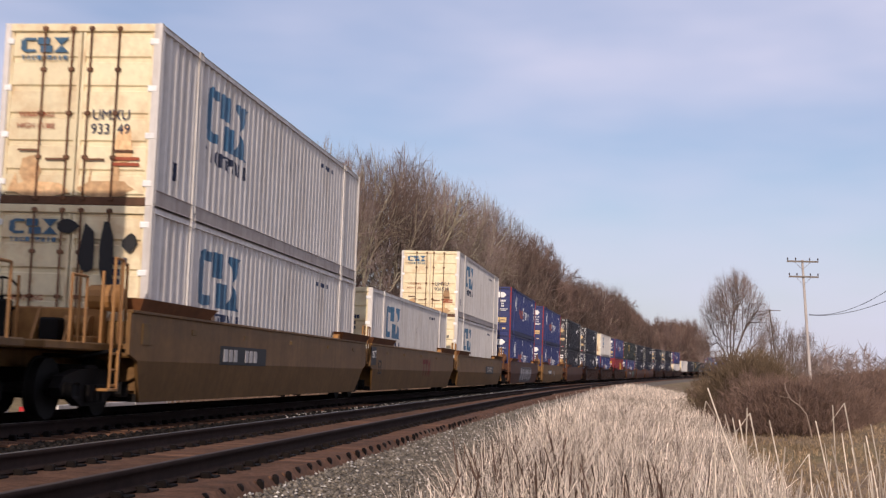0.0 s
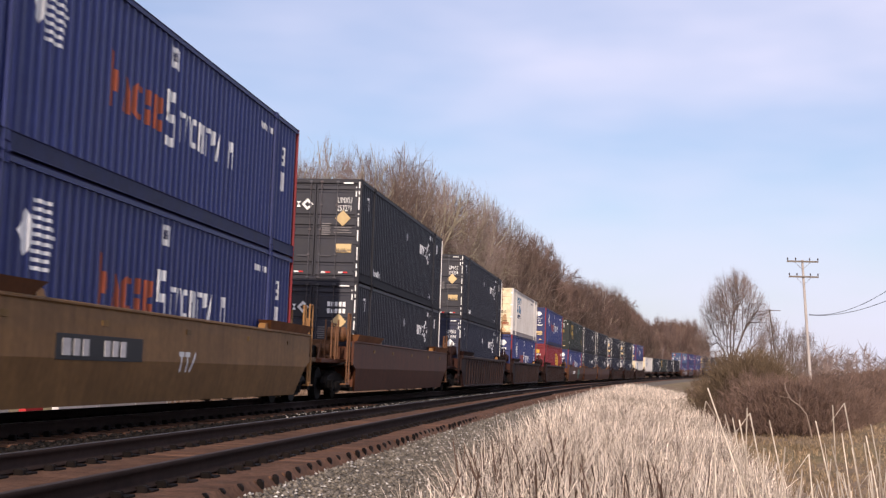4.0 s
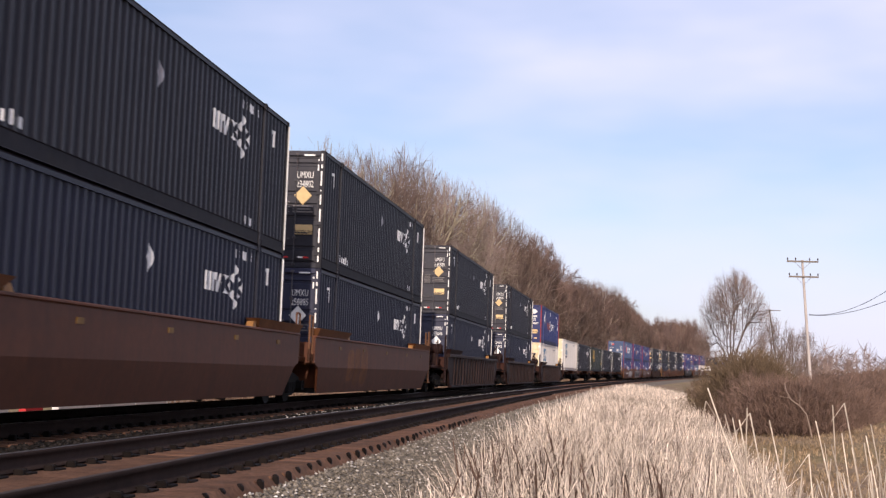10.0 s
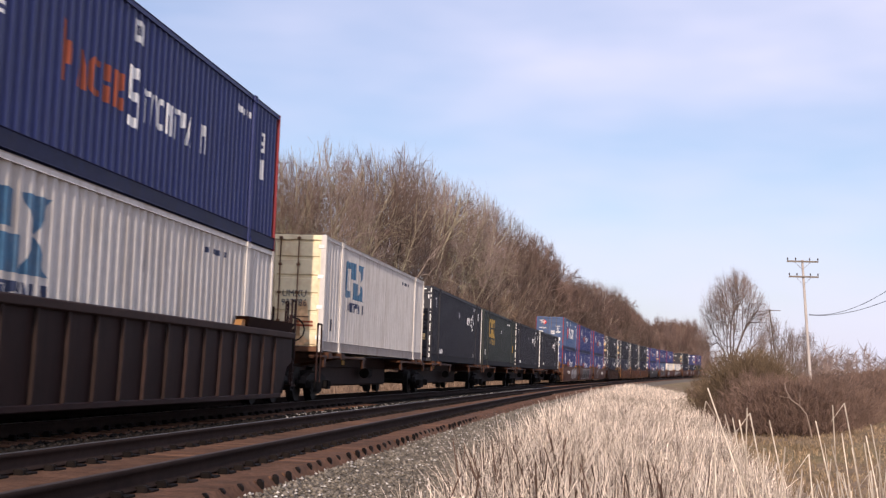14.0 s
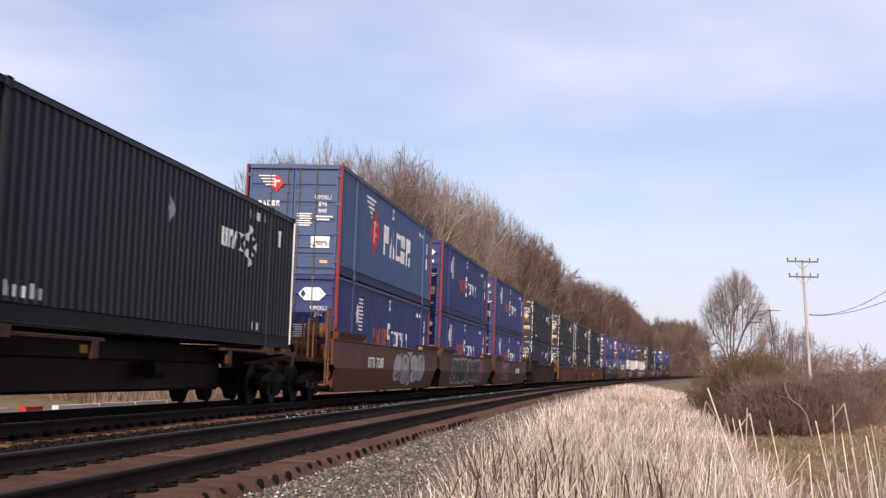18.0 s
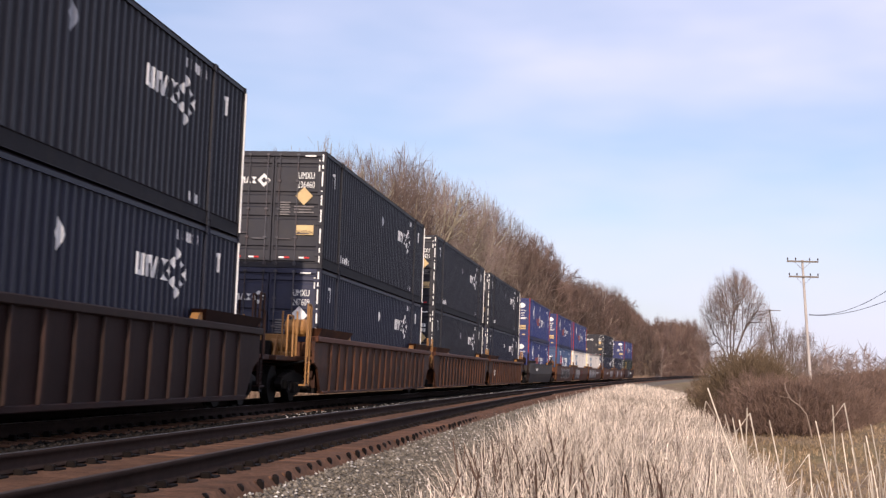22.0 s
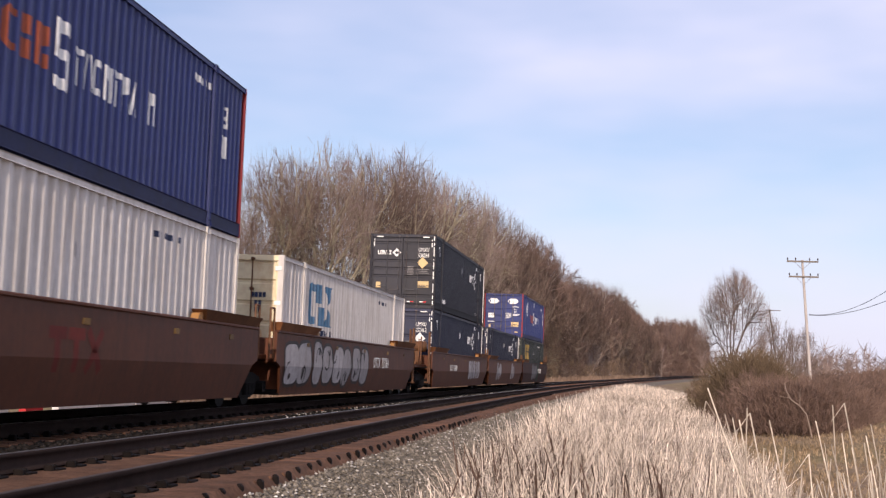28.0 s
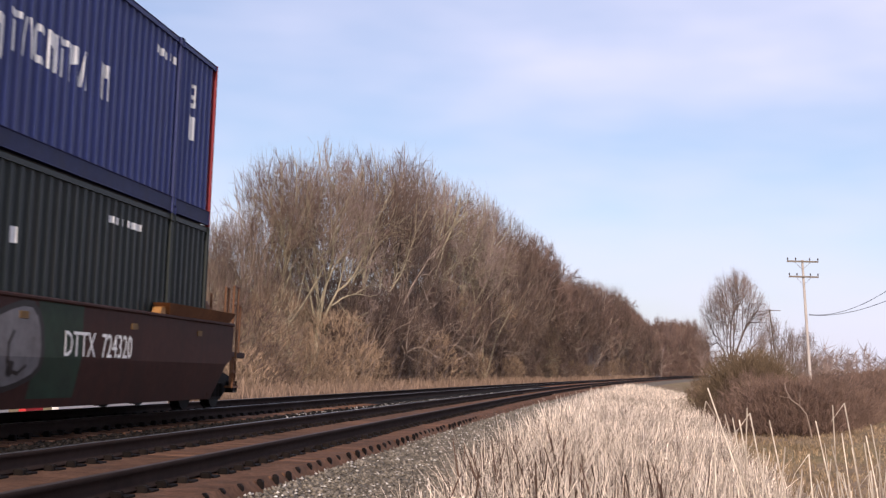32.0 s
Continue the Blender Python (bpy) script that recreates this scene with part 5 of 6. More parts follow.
UNITS = [
    # added load out of view; its stack shades the door end of the next one
    (-299.5, (W, ""), (W, ""), "smooth", "mustard", ""),
    (-276.37, (W, "UMXU 933149"), (W, ""), "smooth", "mustard", ""),
    (-257.75, None, (W, ""), "smooth", "mustard", ""),
    (-238.39, (W, "UMXU 936529"), (W, ""), "smooth", "mustard", ""),
    (-215.21, (B, ""), (B, "UMXU 696 265"), "smooth", "brown", ""),
    (-192.33, (B, "UMXU 884 028"), (B, ""), "smooth", "mustard", ""),
    (-168.84, (D, "UMXU 253271"), (D, ""), "smooth", "brown", ""),
    (-145.81, (D, "UMXU 258258"), (N, "UMXU 237494"), "ribbed", "darkbrown", ""),
    (-122.98, (W, "UMXU"), (B, ""), "ribbed", "darkbrown", ""),
    (-99.20, (B, "UMXU 891 501"), (R, ""), "ribbed", "darkbrown", ""),
    (-75.85, (G, "UMXU 930877"), (B, ""), "smooth", "brown", "DTTX  732686"),
    (-56.62, (D, "UMXU 256334"), (N, "UMXU 248695"), "smooth", "brown", ""),
    (-36.94, (D, "UMXU 234802"), (N, "UMXU 258885"), "smooth", "brown", ""),
    (-13.42, (D, "UMXU 635589"), (N, "UMXU 252644"), "ribbed", "darkbrown", ""),
    (10.25, (D, "UMXU 253810"), (N, "UMXU 253885"), "ribbed", "darkbrown", ""),
    (33.59, (B, ""), (W, ""), "ribbed", "darkbrown", ""),
    (54.59, None, (W, "UMXU 937786"), "spine", "darkbrown", ""),
    (72.92, None, (D, ""), "spine", "darkbrown", ""),
    (90.16, None, (G, ""), "spine", "darkbrown", ""),
    (107.35, None, (D, ""), "spine", "darkbrown", ""),
    (124.64, None, (D, ""), "spine", "darkbrown", ""),
    (145.59, (P, "UMXU 896 949"), (B, "UMXU 894"), "smooth", "brown", "DTTX  732883"),
    (164.66, (B, ""), (B, ""), "smooth", "brown", ""),
    (184.51, (B, "UMXU 891 344"), (B, ""), "smooth", "brown", ""),
    (207.56, (D, "UMXU 266980"), (N, "UMXU 260002"), "ribbed", "darkbrown", ""),
    (230.76, (D, "UMXU 236460"), (N, "UMXU 247609"), "ribbed", "ochre", ""),
    (250.09, (D, "UMXU 250821"), (D, ""), "ribbed", "ochre", ""),
    (268.94, (D, "UMXU 257774"), (N, "UMXU 256395"), "ribbed", "ochre", ""),
    (292.24, (B, "UMXU 898 401"), (B, "UMXU 892 332"), "smooth", "greycar", ""),
    (315.59, (B, ""), (P, ""), "smooth", "brown", ""),
    (334.22, (B, "UMXU 891 386"), (W, "UMXU 930404"), "smooth", "brown", ""),
    (353.77, None, (W, ""), "smooth", "brown", "DTTX  727764"),
    (376.53, (D, "UMXU 636284"), (N, "UMXU 252462"), "smooth", "brown", ""),
    (395.41, None, (N, "UMXU 254872"), "smooth", "brown", ""),
    (414.0, (B, "UMXU 892 700"), (G, "UMXU 931300"), "smooth", "oldbrown", ""),
]
SPEED, SLOWING = 22.765, 0.1382


def run(t):
    """How far the train has gone at t seconds since 13 s."""
    return SPEED * (t - 13.0) - SLOWING * max(t - 13.0, 0.0) ** 2 / 2


TRAIN = []
for i, (spot, upper, lower, style, paint, number) in enumerate(UNITS):
    mid = spot + HX
    near_gap = UNITS[i][0] - UNITS[i - 1][0] - LONG if i else 7.0
    far_gap = UNITS[i + 1][0] - spot - LONG if i + 1 < len(UNITS) else 7.0
    spine = style == "spine"
    near_joint, far_joint = near_gap < 4.4, far_gap < 4.4
    if spine:
        wagon = spine_wagon(mid, near_gap, far_gap, near_joint, far_joint)
    else:
        wagon = well_wagon(mid, style, paint, near_gap, far_gap, near_joint, far_joint, number)
    TRAIN.append((wagon, mid, 0.0))
    if lower:
        z = SPINE_Z if spine else LOW_Z
        low_box = container(*lower, seat(mid, FAR_TRACK, z))
        TRAIN.append((low_box, mid, z))
        if i == 1:
            for poly in (blob(0.3, 2.2, 0.14, 0.45, 3), blob(0.62, 2.1, 0.13, 0.6, 4), blob(0.98, 2.3, 0.12, 0.16, 5), blob(-0.05, 2.55, 0.2, 0.12, 6)):
                part("graffiti", end_paint([poly], 0.03), "mark_black", low_box, "black sprayed graffiti")
    if upper:
        TRAIN.append((container(*upper, seat(mid, FAR_TRACK, HIGH_Z)), mid, HIGH_Z))
    if style == "smooth":
        if paint == "mustard":
            part("yellow_panel", Geo().box(-8.75, -8.4, -1.512, -1.498, 1.1, 1.42, 0.004), "faded_yellow", wagon)
        if i == 3:
            part("number_panel", Geo().box(1.45, 4.9, -1.508, -1.498, 0.80, 1.18, 0.003), "mark_black", wagon)
            part("writing", writing("DTTX  767911", 0.25), "spray_pale", wagon, m=side_at(3.17, 0.99, -1.512))
        elif paint == "mustard" and i != 2:
            part("number_panel", Geo().box(-4.8, -1.7, -1.508, -1.498, 0.84, 1.18, 0.003), "mark_black", wagon)
            part("small_print", Geo().box(-4.6, -4.35, -1.516, -1.505, 0.9, 1.12).box(-4.25, -4.05, -1.516, -1.505, 0.9, 1.12).box(-3.95, -3.75, -1.516, -1.505, 0.9, 1.12).box(-3.2, -3.0, -1.516, -1.505, 0.9, 1.12).box(-2.9, -2.7, -1.516, -1.505, 0.9, 1.12).box(-2.6, -2.4, -1.516, -1.505, 0.9, 1.12), "concrete", wagon)
    if i == 2:
        part("writing", writing("53", 0.42), "mark_black", wagon, m=side_at(-7.55, 0.9, -1.512))
        part("writing", writing("25 T", 0.2), "mark_white", wagon, m=side_at(-8.5, 1.28, -1.522))
        part("dark_panel", Geo().box(-8.92, -8.2, -1.516, -1.498, 0.98, 1.5, 0.004), "greycar", wagon, "black painted corner panel")
        red_mark(wagon, 1.5)
    if i == 5:
        paint_on_sill(wagon, "emblem", [rect(0.0, 0.25, 0.95, 1.03), rect(0.09, 0.16, 0.7, 0.95), rect(0.3, 0.55, 0.95, 1.03), rect(0.39, 0.46, 0.7, 0.95), stroke((0.62, 0.73), (0.82, 1.0), 0.06)], "mark_white")
    if i == 27:
        part("writing", writing("25T", 0.3), "mark_white", wagon, m=side_at(-7.3, 0.85, -1.60))
    if i == 4:
        paint_on_sill(wagon, "paint_patch", [[(-3.4, 0.5), (-3.2, 0.3), (4.0, 0.32), (4.3, 0.55), (4.2, 1.15), (3.9, 1.3), (-3.1, 1.28), (-3.4, 1.1)]], "spray_grey", "faded grey sprayed patch", 0.003)
        graffiti(wagon, -3.2, 4.1, 0.35, 1.25, 5, "spray_pale", "greycar", 9)
    if i == 10:
        graffiti(wagon, 0.9, 3.8, 0.35, 1.5, 9, "grey_green", "green", 3)
    if i == 12:
        graffiti(wagon, -5.4, -2.7, 0.35, 1.5, 12, "cap_tan", "brown", 3)
    if i == 21:
        graffiti(wagon, -0.6, 6.0, 0.35, 1.5, 21, "spray_pale", "brown", 4)
        paint_on_sill(wagon, "paint_patch", [blob(2.6, 0.9, 3.2, 0.6, 77, 14)], "spray_pale", "pale sprayed patch", 0.003)
    if i == 22:
        graffiti(wagon, -5.5, 4.0, 0.33, 1.52, 22, "greycar", "spray_pale", 8)
        paint_on_sill(wagon, "paint_patch", [rect(3.6, 5.4, 0.35, 1.5)], "red", "red paint patch")
    if i == 23:
        graffiti(wagon, -5.7, -2.0, 0.4, 1.45, 23, "brown", "spray_pale", 3)
        part("writing", writing("DTTX  732883", 0.30), "mark_white", wagon, m=side_at(2.95, 1.0, -1.513) @ Matrix.Diagonal((0.92, 1, 1, 1)))
    if i == 29:
        graffiti(wagon, -5.0, 4.0, 0.4, 1.45, 29, "greycar", "spray_pale", 8)
    if i == 30:
        graffiti(wagon, -7.2, -2.2, 0.35, 1.5, 30, "spray_pale", "greycar", 5)
        red_mark(wagon, 0.0)
    if i == 31:
        graffiti(wagon, -8.2, 1.0, 0.33, 1.5, 31, "spray_pale", "greycar", 8)
    if i == 32:
        part("writing", writing("DTTX  724320", 0.24), "mark_white", wagon, m=side_at(-3.4, 1.0, -1.513))
        graffiti(wagon, 1.8, 5.8, 0.45, 1.5, 32, "spray_pale", "brown", 5)
    if i == 33:
        graffiti(wagon, -5.5, -2.9, 0.35, 1.5, 33, "spray_pale", "brown", 2)
        graffiti(wagon, 2.2, 4.3, 0.4, 1.5, 34, "spray_pale", "brown", 2)
    if i == 34:
        graffiti(wagon, -2.8, 0.95, 0.35, 1.55, 36, "spray_grey", "greycar", 3)
        paint_on_sill(wagon, "paint_patch", [rect(0.8, 2.2, 0.35, 1.55)], "patch_green", "dull green paint patch", 0.003)
        part("writing", writing("DTTX  724320", 0.33), "mark_white", wagon, m=side_at(2.8, 1.03, -1.514) @ Matrix.Diagonal((0.83, 1, 1, 1)))
    if i == 28:
        part("writing", writing("FEC 74111", 0.2), "mark_white", wagon, m=side_at(-3.7, 1.15, -1.513))
# ---- trees and brush ----
class Wood:
    """Tapered limbs and twigs as plain arrays."""
    def __init__(self):
        self.v, self.q, self.t = [], [], []

    def limb(self, p, q, r0, r1, n=5):
        d = (q - p).normalized()
        u = d.orthogonal().normalized()
        w = d.cross(u)
        k = len(self.v)
        for c, r in ((p, r0), (q, r1)):
            for i in range(n):
                a = 6.28319 * i / n
                self.v.append(tuple(c + (u * math.cos(a) + w * math.sin(a)) * r))
        for i in range(n):
            j = (i + 1) % n
            self.t += [(k + i, k + j, k + n + j), (k + i, k + n + j, k + n + i)]

    def twig(self, p, q, r, fine=False):
        d = (q - p).normalized()
        u = d.orthogonal().normalized() * r
        w = d.cross(u)
        k = len(self.v)
        if fine:
            u = u * math.cos(k * 1.7) + w * math.sin(k * 1.7)
            self.v += [tuple(p + u), tuple(p - u), tuple(q)]
            self.t.append((k, k + 1, k + 2))
            return
        self.v += [tuple(p + u), tuple(p - u * 0.5 + w * 0.87), tuple(p - u * 0.5 - w * 0.87), tuple(q)]
        self.t += [(k, k + 1, k + 3), (k + 1, k + 2, k + 3), (k + 2, k, k + 3)]

    def mesh(self, name, mat):
        return arrays_mesh(name, np.asarray(self.v), np.asarray(self.t), mat)


def bent(r, d, amount, up=0.0):
    v = Vector((d.x + r.gauss(0, amount), d.y + r.gauss(0, amount), d.z + r.gauss(0, amount) + up))
    return v.normalized()


def grow(seed, spread=0.3, trunk=0.3, levels=6, fine=1.0, rise_up=0.06, twigs=5, forks=2, open_=0.6):
    """A leafless broad-leaved tree of height 1 before it is scaled: forking limbs, then twigs at every tip."""
    r = random.Random(seed)
    limbs, crown = Wood(), Wood()
    reach = [trunk, 0.25, 0.19, 0.15, 0.115, 0.09, 0.07, 0.05]

    def branch(p, d, rad, level):
        length = reach[level] * r.uniform(0.75, 1.2)
        steps = 4 if level == 0 else 3 if level < 4 else 2
        pos, way, pts = p.copy(), d.copy(), [(p.copy(), rad)]
        for i in range(steps):
            way = bent(r, way, 0.06 if level == 0 else 0.13, 0.0 if level == 0 else rise_up * 0.35)
            pos = pos + way * (length / steps)
            pts.append((pos.copy(), rad * (1 - 0.24 * (i + 1) / steps)))
        for (a, ra), (b, rb) in zip(pts, pts[1:]):
            if level < 5:
                limbs.limb(a, b, max(ra, 0.0012 * fine), max(rb, 0.0012 * fine), 7 if level == 0 else 5 if level < 3 else 3)
            else:
                crown.twig(a, b + (b - a) * 0.2, max(ra, 0.0011 * fine), False)
        turn = r.uniform(0, 6.283)
        if level == levels - 1:
            for i in range(twigs):
                at = pts[0][0].lerp(pts[-1][0], r.uniform(0.15, 1.0))
                way2 = bent(r, way, 0.5, 0.05)
                crown.twig(at, at + way2 * length * r.uniform(0.5, 1.1), 0.0009 * fine, False)
            return
        side = way.orthogonal().normalized()
        sons = [(1.0, open_ * r.uniform(0.45, 1.0), turn + 6.283 * i / forks) for i in range(forks)]
        extra = (3 if level == 0 else 2) if r.random() < 0.7 else 1
        sons += [(r.uniform(0.4, 0.9), open_ * r.uniform(1.0, 1.7), r.uniform(0, 6.283)) for i in range(extra)]
        for f, a, spin in sons:
            k = min(int(f * steps), steps - 1)
            at = pts[k][0].lerp(pts[k + 1][0], f * steps - k)
            s2 = side.copy()
            s2.rotate(Matrix.Rotation(spin, 3, way))
            way2 = (way * math.cos(a) + s2 * math.sin(a) + Vector((0, 0, rise_up))).normalized()
            branch(at, way2, pts[k + 1][1] * (0.78 if f == 1.0 else 0.55), level + 1)

    lean = Vector((r.gauss(0, 0.04), r.gauss(0, 0.04), 1)).normalized()
    branch(Vector((0, 0, -0.02)), lean, 0.022, 0)
    return limbs, crown


def tree(meshes, m, label, group):
    t = base("tree", m, label, "tree", group)
    part("trunk", meshes[0], "bark", t)
    part("crown", meshes[1], "twig", t, "bare branching twigs")
    return t


def tree_kind(seed, height, bark="bark", twig="twig", spread=0.3, **more):
    """A tree of a height; spread: half the crown's width, as a share of the height. Twigs past the rounded, uneven crown are left off."""
    limbs, crown = grow(seed, spread, **more)
    pts = np.array(crown.v)
    up = 1.0 / np.quantile(pts[:, 2], 0.95)
    off = pts[:, :2].mean(0)
    out = spread / np.quantile(np.linalg.norm(pts[:, :2] - off, axis=1), 0.92)
    for wood in (limbs, crown):
        v = np.array(wood.v)
        sway = np.clip(v[:, 2:3], 0.0, 1.0) * off
        v = np.concatenate([(v[:, :2] - sway) * out, v[:, 2:3] * up], 1)
        t = np.array(wood.t)
        mid = v[t].mean(1)
        a = np.arctan2(mid[:, 1], mid[:, 0])
        lump = 1.0 + 0.07 * np.sin(3 * a + 9 * mid[:, 2] + seed) + 0.05 * np.sin(7 * a - 14 * mid[:, 2])
        far_out = (np.linalg.norm(mid[:, :2], axis=1) / (1.05 * spread)) ** 2 + (np.maximum(mid[:, 2] - 0.55, 0.0) / 0.45) ** 2
        wood.v, wood.t = v * height, t[far_out < lump ** 2]
    return limbs.mesh("trunk", bark), crown.mesh("crown", twig)


def standing(s, o, turn=0.0, size=1.0, sink=0.0, tilt=0.0):
    p = on_line(s, o, float(ground_height(o)) - sink)
    return Matrix.Translation(p) @ pose(0, 0, 0, tilt, 0, turn) @ Matrix.Scale(size, 4)


BIG = [tree_kind(101, 15.0, "bark_pale", "twig", spread=0.28), tree_kind(102, 15.0, "bark", "twig_dim", spread=0.22, trunk=0.34, twigs=4), tree_kind(103, 15.0, "bark_pale", "twig_dim", spread=0.28, trunk=0.26, twigs=4),
       tree_kind(104, 15.0, "bark_pale", "twig", spread=0.25, twigs=4), tree_kind(105, 15.0, "bark", "twig_dim", spread=0.25, trunk=0.2)]
FAR = [tree_kind(111, 15.0, "bark", "twig_red", spread=0.30, trunk=0.12, fine=1.8, twigs=8), tree_kind(112, 15.0, "bark", "twig_bush", spread=0.30, trunk=0.12, fine=1.8, twigs=8)]
UNDERWOOD = [tree_kind(121, 9.0, "bark", "twig_dim", spread=0.36, trunk=0.05, twigs=8, open_=0.7), tree_kind(122, 9.0, "bark", "twig_bush", spread=0.40, trunk=0.05, twigs=8, open_=0.7),
             tree_kind(123, 9.0, "bark_pale", "twig_tan", spread=0.36, trunk=0.1, twigs=6, open_=0.7)]
BARE = "leafless grey-brown tree in the wood behind the railway"
r = random.Random(77)
# (s, o, height, kind) of the wood's tall crowns
TALL_TREES = [(81, 22, 15.2, 2), (84, 20, 16.2, 0), (87.5, 23, 16.0, 1), (103.5, 22, 19.2, 2), (108, 20.5, 19.8, 1), (112.5, 21, 20.8, 4), (98, 24, 16.8, 1), (127, 22, 21.5, 3),
              (136.5, 24, 23.2, 1), (141.5, 19.5, 21.4, 0), (139, 22, 22.0, 2), (158, 22, 23.0, 3), (185.5, 24, 25.6, 2), (186, 21, 23.2, 1), (172, 20.5, 20.5, 4)]
for s, o, h, k in TALL_TREES:
    tree(BIG[k], standing(s, o, r.uniform(0, 360), h / 15.0, 0.1), BARE, "trees of the wood")
# thinner trees behind and beside them
for k, (s, o, h) in enumerate(((75, 24, 10.2), (87, 27, 12.0), (78.5, 23, 11.6), (72, 26, 9.0), (118, 26, 18.5), (166, 24, 20.5), (120, 20, 16.5), (150, 20, 17.5))):
    tree(BIG[(1, 3, 1, 4)[k % 4]], standing(s, o, r.uniform(0, 360), h / 15.0, 0.1), BARE, "trees of the wood")
# dark underwood that closes the wood from the ground to half its height
for k in range(58):
    s = 64 + 140 * (k + r.random()) / 58
    tree(UNDERWOOD[2 if s < 88 or k % 7 == 0 else k % 2], standing(s, r.uniform(18.0, 24.0), r.uniform(0, 360), (0.072 * s * r.uniform(0.72, 1.12) + 0.6) / 9.0, 0.1), "dense brown leafless young tree under the wood", "underwood of the wood")
BEYOND = [(195.5, 20, 22.0), (210.5, 20, 21.0), (230.5, 20, 20.2), (253, 20, 19.8), (278.5, 20, 20.7), (306.5, 20, 21.2), (332, 20, 20.0), (350, 20.5, 18.2), (360, 20, 17.0), (377.5, 20, 13.8), (392, 20, 11.0)]
for k, (s, o, h) in enumerate(BEYOND):
    for d in (0, 5, 11):
        tree(FAR[(k + d) % 2], standing(s + d, o + (r.uniform(-2.5, 3.0) if d else 0), r.uniform(0, 360), h * (r.uniform(0.82, 0.97) if d else 1.0) / 15.0, 0.1), BARE, "trees of the wood")
    tree(FAR[k % 2], standing(s + 5, o + r.uniform(5, 8), r.uniform(0, 360), h * r.uniform(0.88, 1.0) / 15.0, 0.1), BARE, "trees of the wood")
for s, o, h in ((150, 52, 13.5), (168, 60, 17.0), (176, 54, 15.0), (186, 66, 17.5), (198, 60, 15.5), (140, 44, 12.5), (128, 38, 11.5), (122, 33, 12.0)):
    tree(BIG[int(s) % 5], standing(s, o, r.uniform(0, 360), h / 15.0, 0.1), "pale leafless tree standing far behind the wood", "trees of the wood")


def bush_kind(seed, height, width, stems, mat, sprays=620, uneven=0.0):
    """A dome of fine dense twigs on a few stems."""
    r = random.Random(seed)
    w = Wood()
    for i in range(stems):
        a, q = r.uniform(0, 6.283), r.random() ** 0.5
        p = Vector((math.cos(a) * q * width * 0.25, math.sin(a) * q * width * 0.25, -0.1))
        d = Vector((math.cos(a) * q * 0.8, math.sin(a) * q * 0.8, 1.0)).normalized()
        n, h = 4, height * r.uniform(0.6, 1.0) * (1 - 0.35 * q)
        for j in range(n):
            d = bent(r, d, 0.16)
            e = p + d * (h / n)
            w.twig(p, e + (e - p) * 0.1, 0.020 * (1 - j / 6))
            p = e
    for i in range(sprays):
        a, q = r.uniform(0, 6.283), r.random() ** 0.45
        up = r.random() ** 0.8
        rim = math.sqrt(max(1 - (up * 0.97) ** 2.4, 0.02))
        rim *= 1.0 - uneven * (0.5 + 0.5 * math.sin(3 * a + seed)) * up
        lift = 1.0 - uneven * 0.6 * (0.5 + 0.5 * math.sin(2 * a + 4 * q + seed))
        p = Vector((math.cos(a) * q * rim * width * 0.5, math.sin(a) * q * rim * width * 0.5, up * height * 0.88 * lift))
        d = Vector((math.cos(a) * q * 0.7, math.sin(a) * q * 0.7, 0.9)).normalized()
        d = bent(r, d, 0.35)
        size = r.uniform(0.25, 0.6) * height * 0.3
        e = p + d * size
        w.twig(p, e, 0.011, True)
        for k in range(3):
            f = p.lerp(e, r.uniform(0.1, 0.8))
            w.twig(f, f + bent(r, d, 0.5, 0.1) * size * r.uniform(0.4, 0.8), 0.009, True)
    return w.mesh("thicket", mat)


BUSH = [bush_kind(201, 3.2, 3.6, 16, "twig_tan"), bush_kind(202, 2.8, 3.4, 14, "twig_bush"), bush_kind(203, 3.3, 3.2, 14, "twig_red"), bush_kind(204, 2.4, 3.8, 18, "twig_tan"), bush_kind(205, 3.0, 4.6, 14, "twig_olive", 900, 0.35),
        bush_kind(206, 3.0, 6.2, 20, "twig_bank", 1500, 0.5), bush_kind(207, 2.7, 5.6, 18, "twig_bank", 1300, 0.6)]


def bush(k, m, label, group):
    return tagged(part("bush", BUSH[k], "twig", None, m=m), label, "bush", group)


UNDER = "dense leafless brown brush at the foot of the wood"
for k in range(96):
    s = 56 + 330 * (k / 96.0) ** 1.25
    bush((0, 3, 2, 1)[k % 4] if s < 76 else (2, 1, 2, 0)[k % 4], standing(s + r.uniform(-2, 2), r.uniform(17.0, 21.0) if k % 2 else r.uniform(22.0, 31.0), r.uniform(0, 360), r.uniform(1.0, 1.9) if k % 2 else r.uniform(2.0, 3.0), 0.05), UNDER, "brush along the wood")
for k in range(30):
    bush((0, 3)[k % 2], standing(r.uniform(50, 80), r.uniform(15.5, 26.0), r.uniform(0, 360), r.uniform(0.7, 1.25), 0.05), "tan dry brush beside the railway", "brush along the wood")
RIGHT = "tangled leafless brown bush on the bank of the ditch"


def bank_edge(s):
    return float(np.interp(s, [58, 61, 100, 140, 180], [-6.4, -5.2, -5.1, -4.5, -4.5]))


def bank_foot(o):
    """How near the bushes come at an offset to the right."""
    return float(np.interp(-o, [5.0, 8.0, 10.0, 14.5, 20.0, 30.0], [61.0, 58.0, 63.0, 76.0, 92.0, 110.0]))


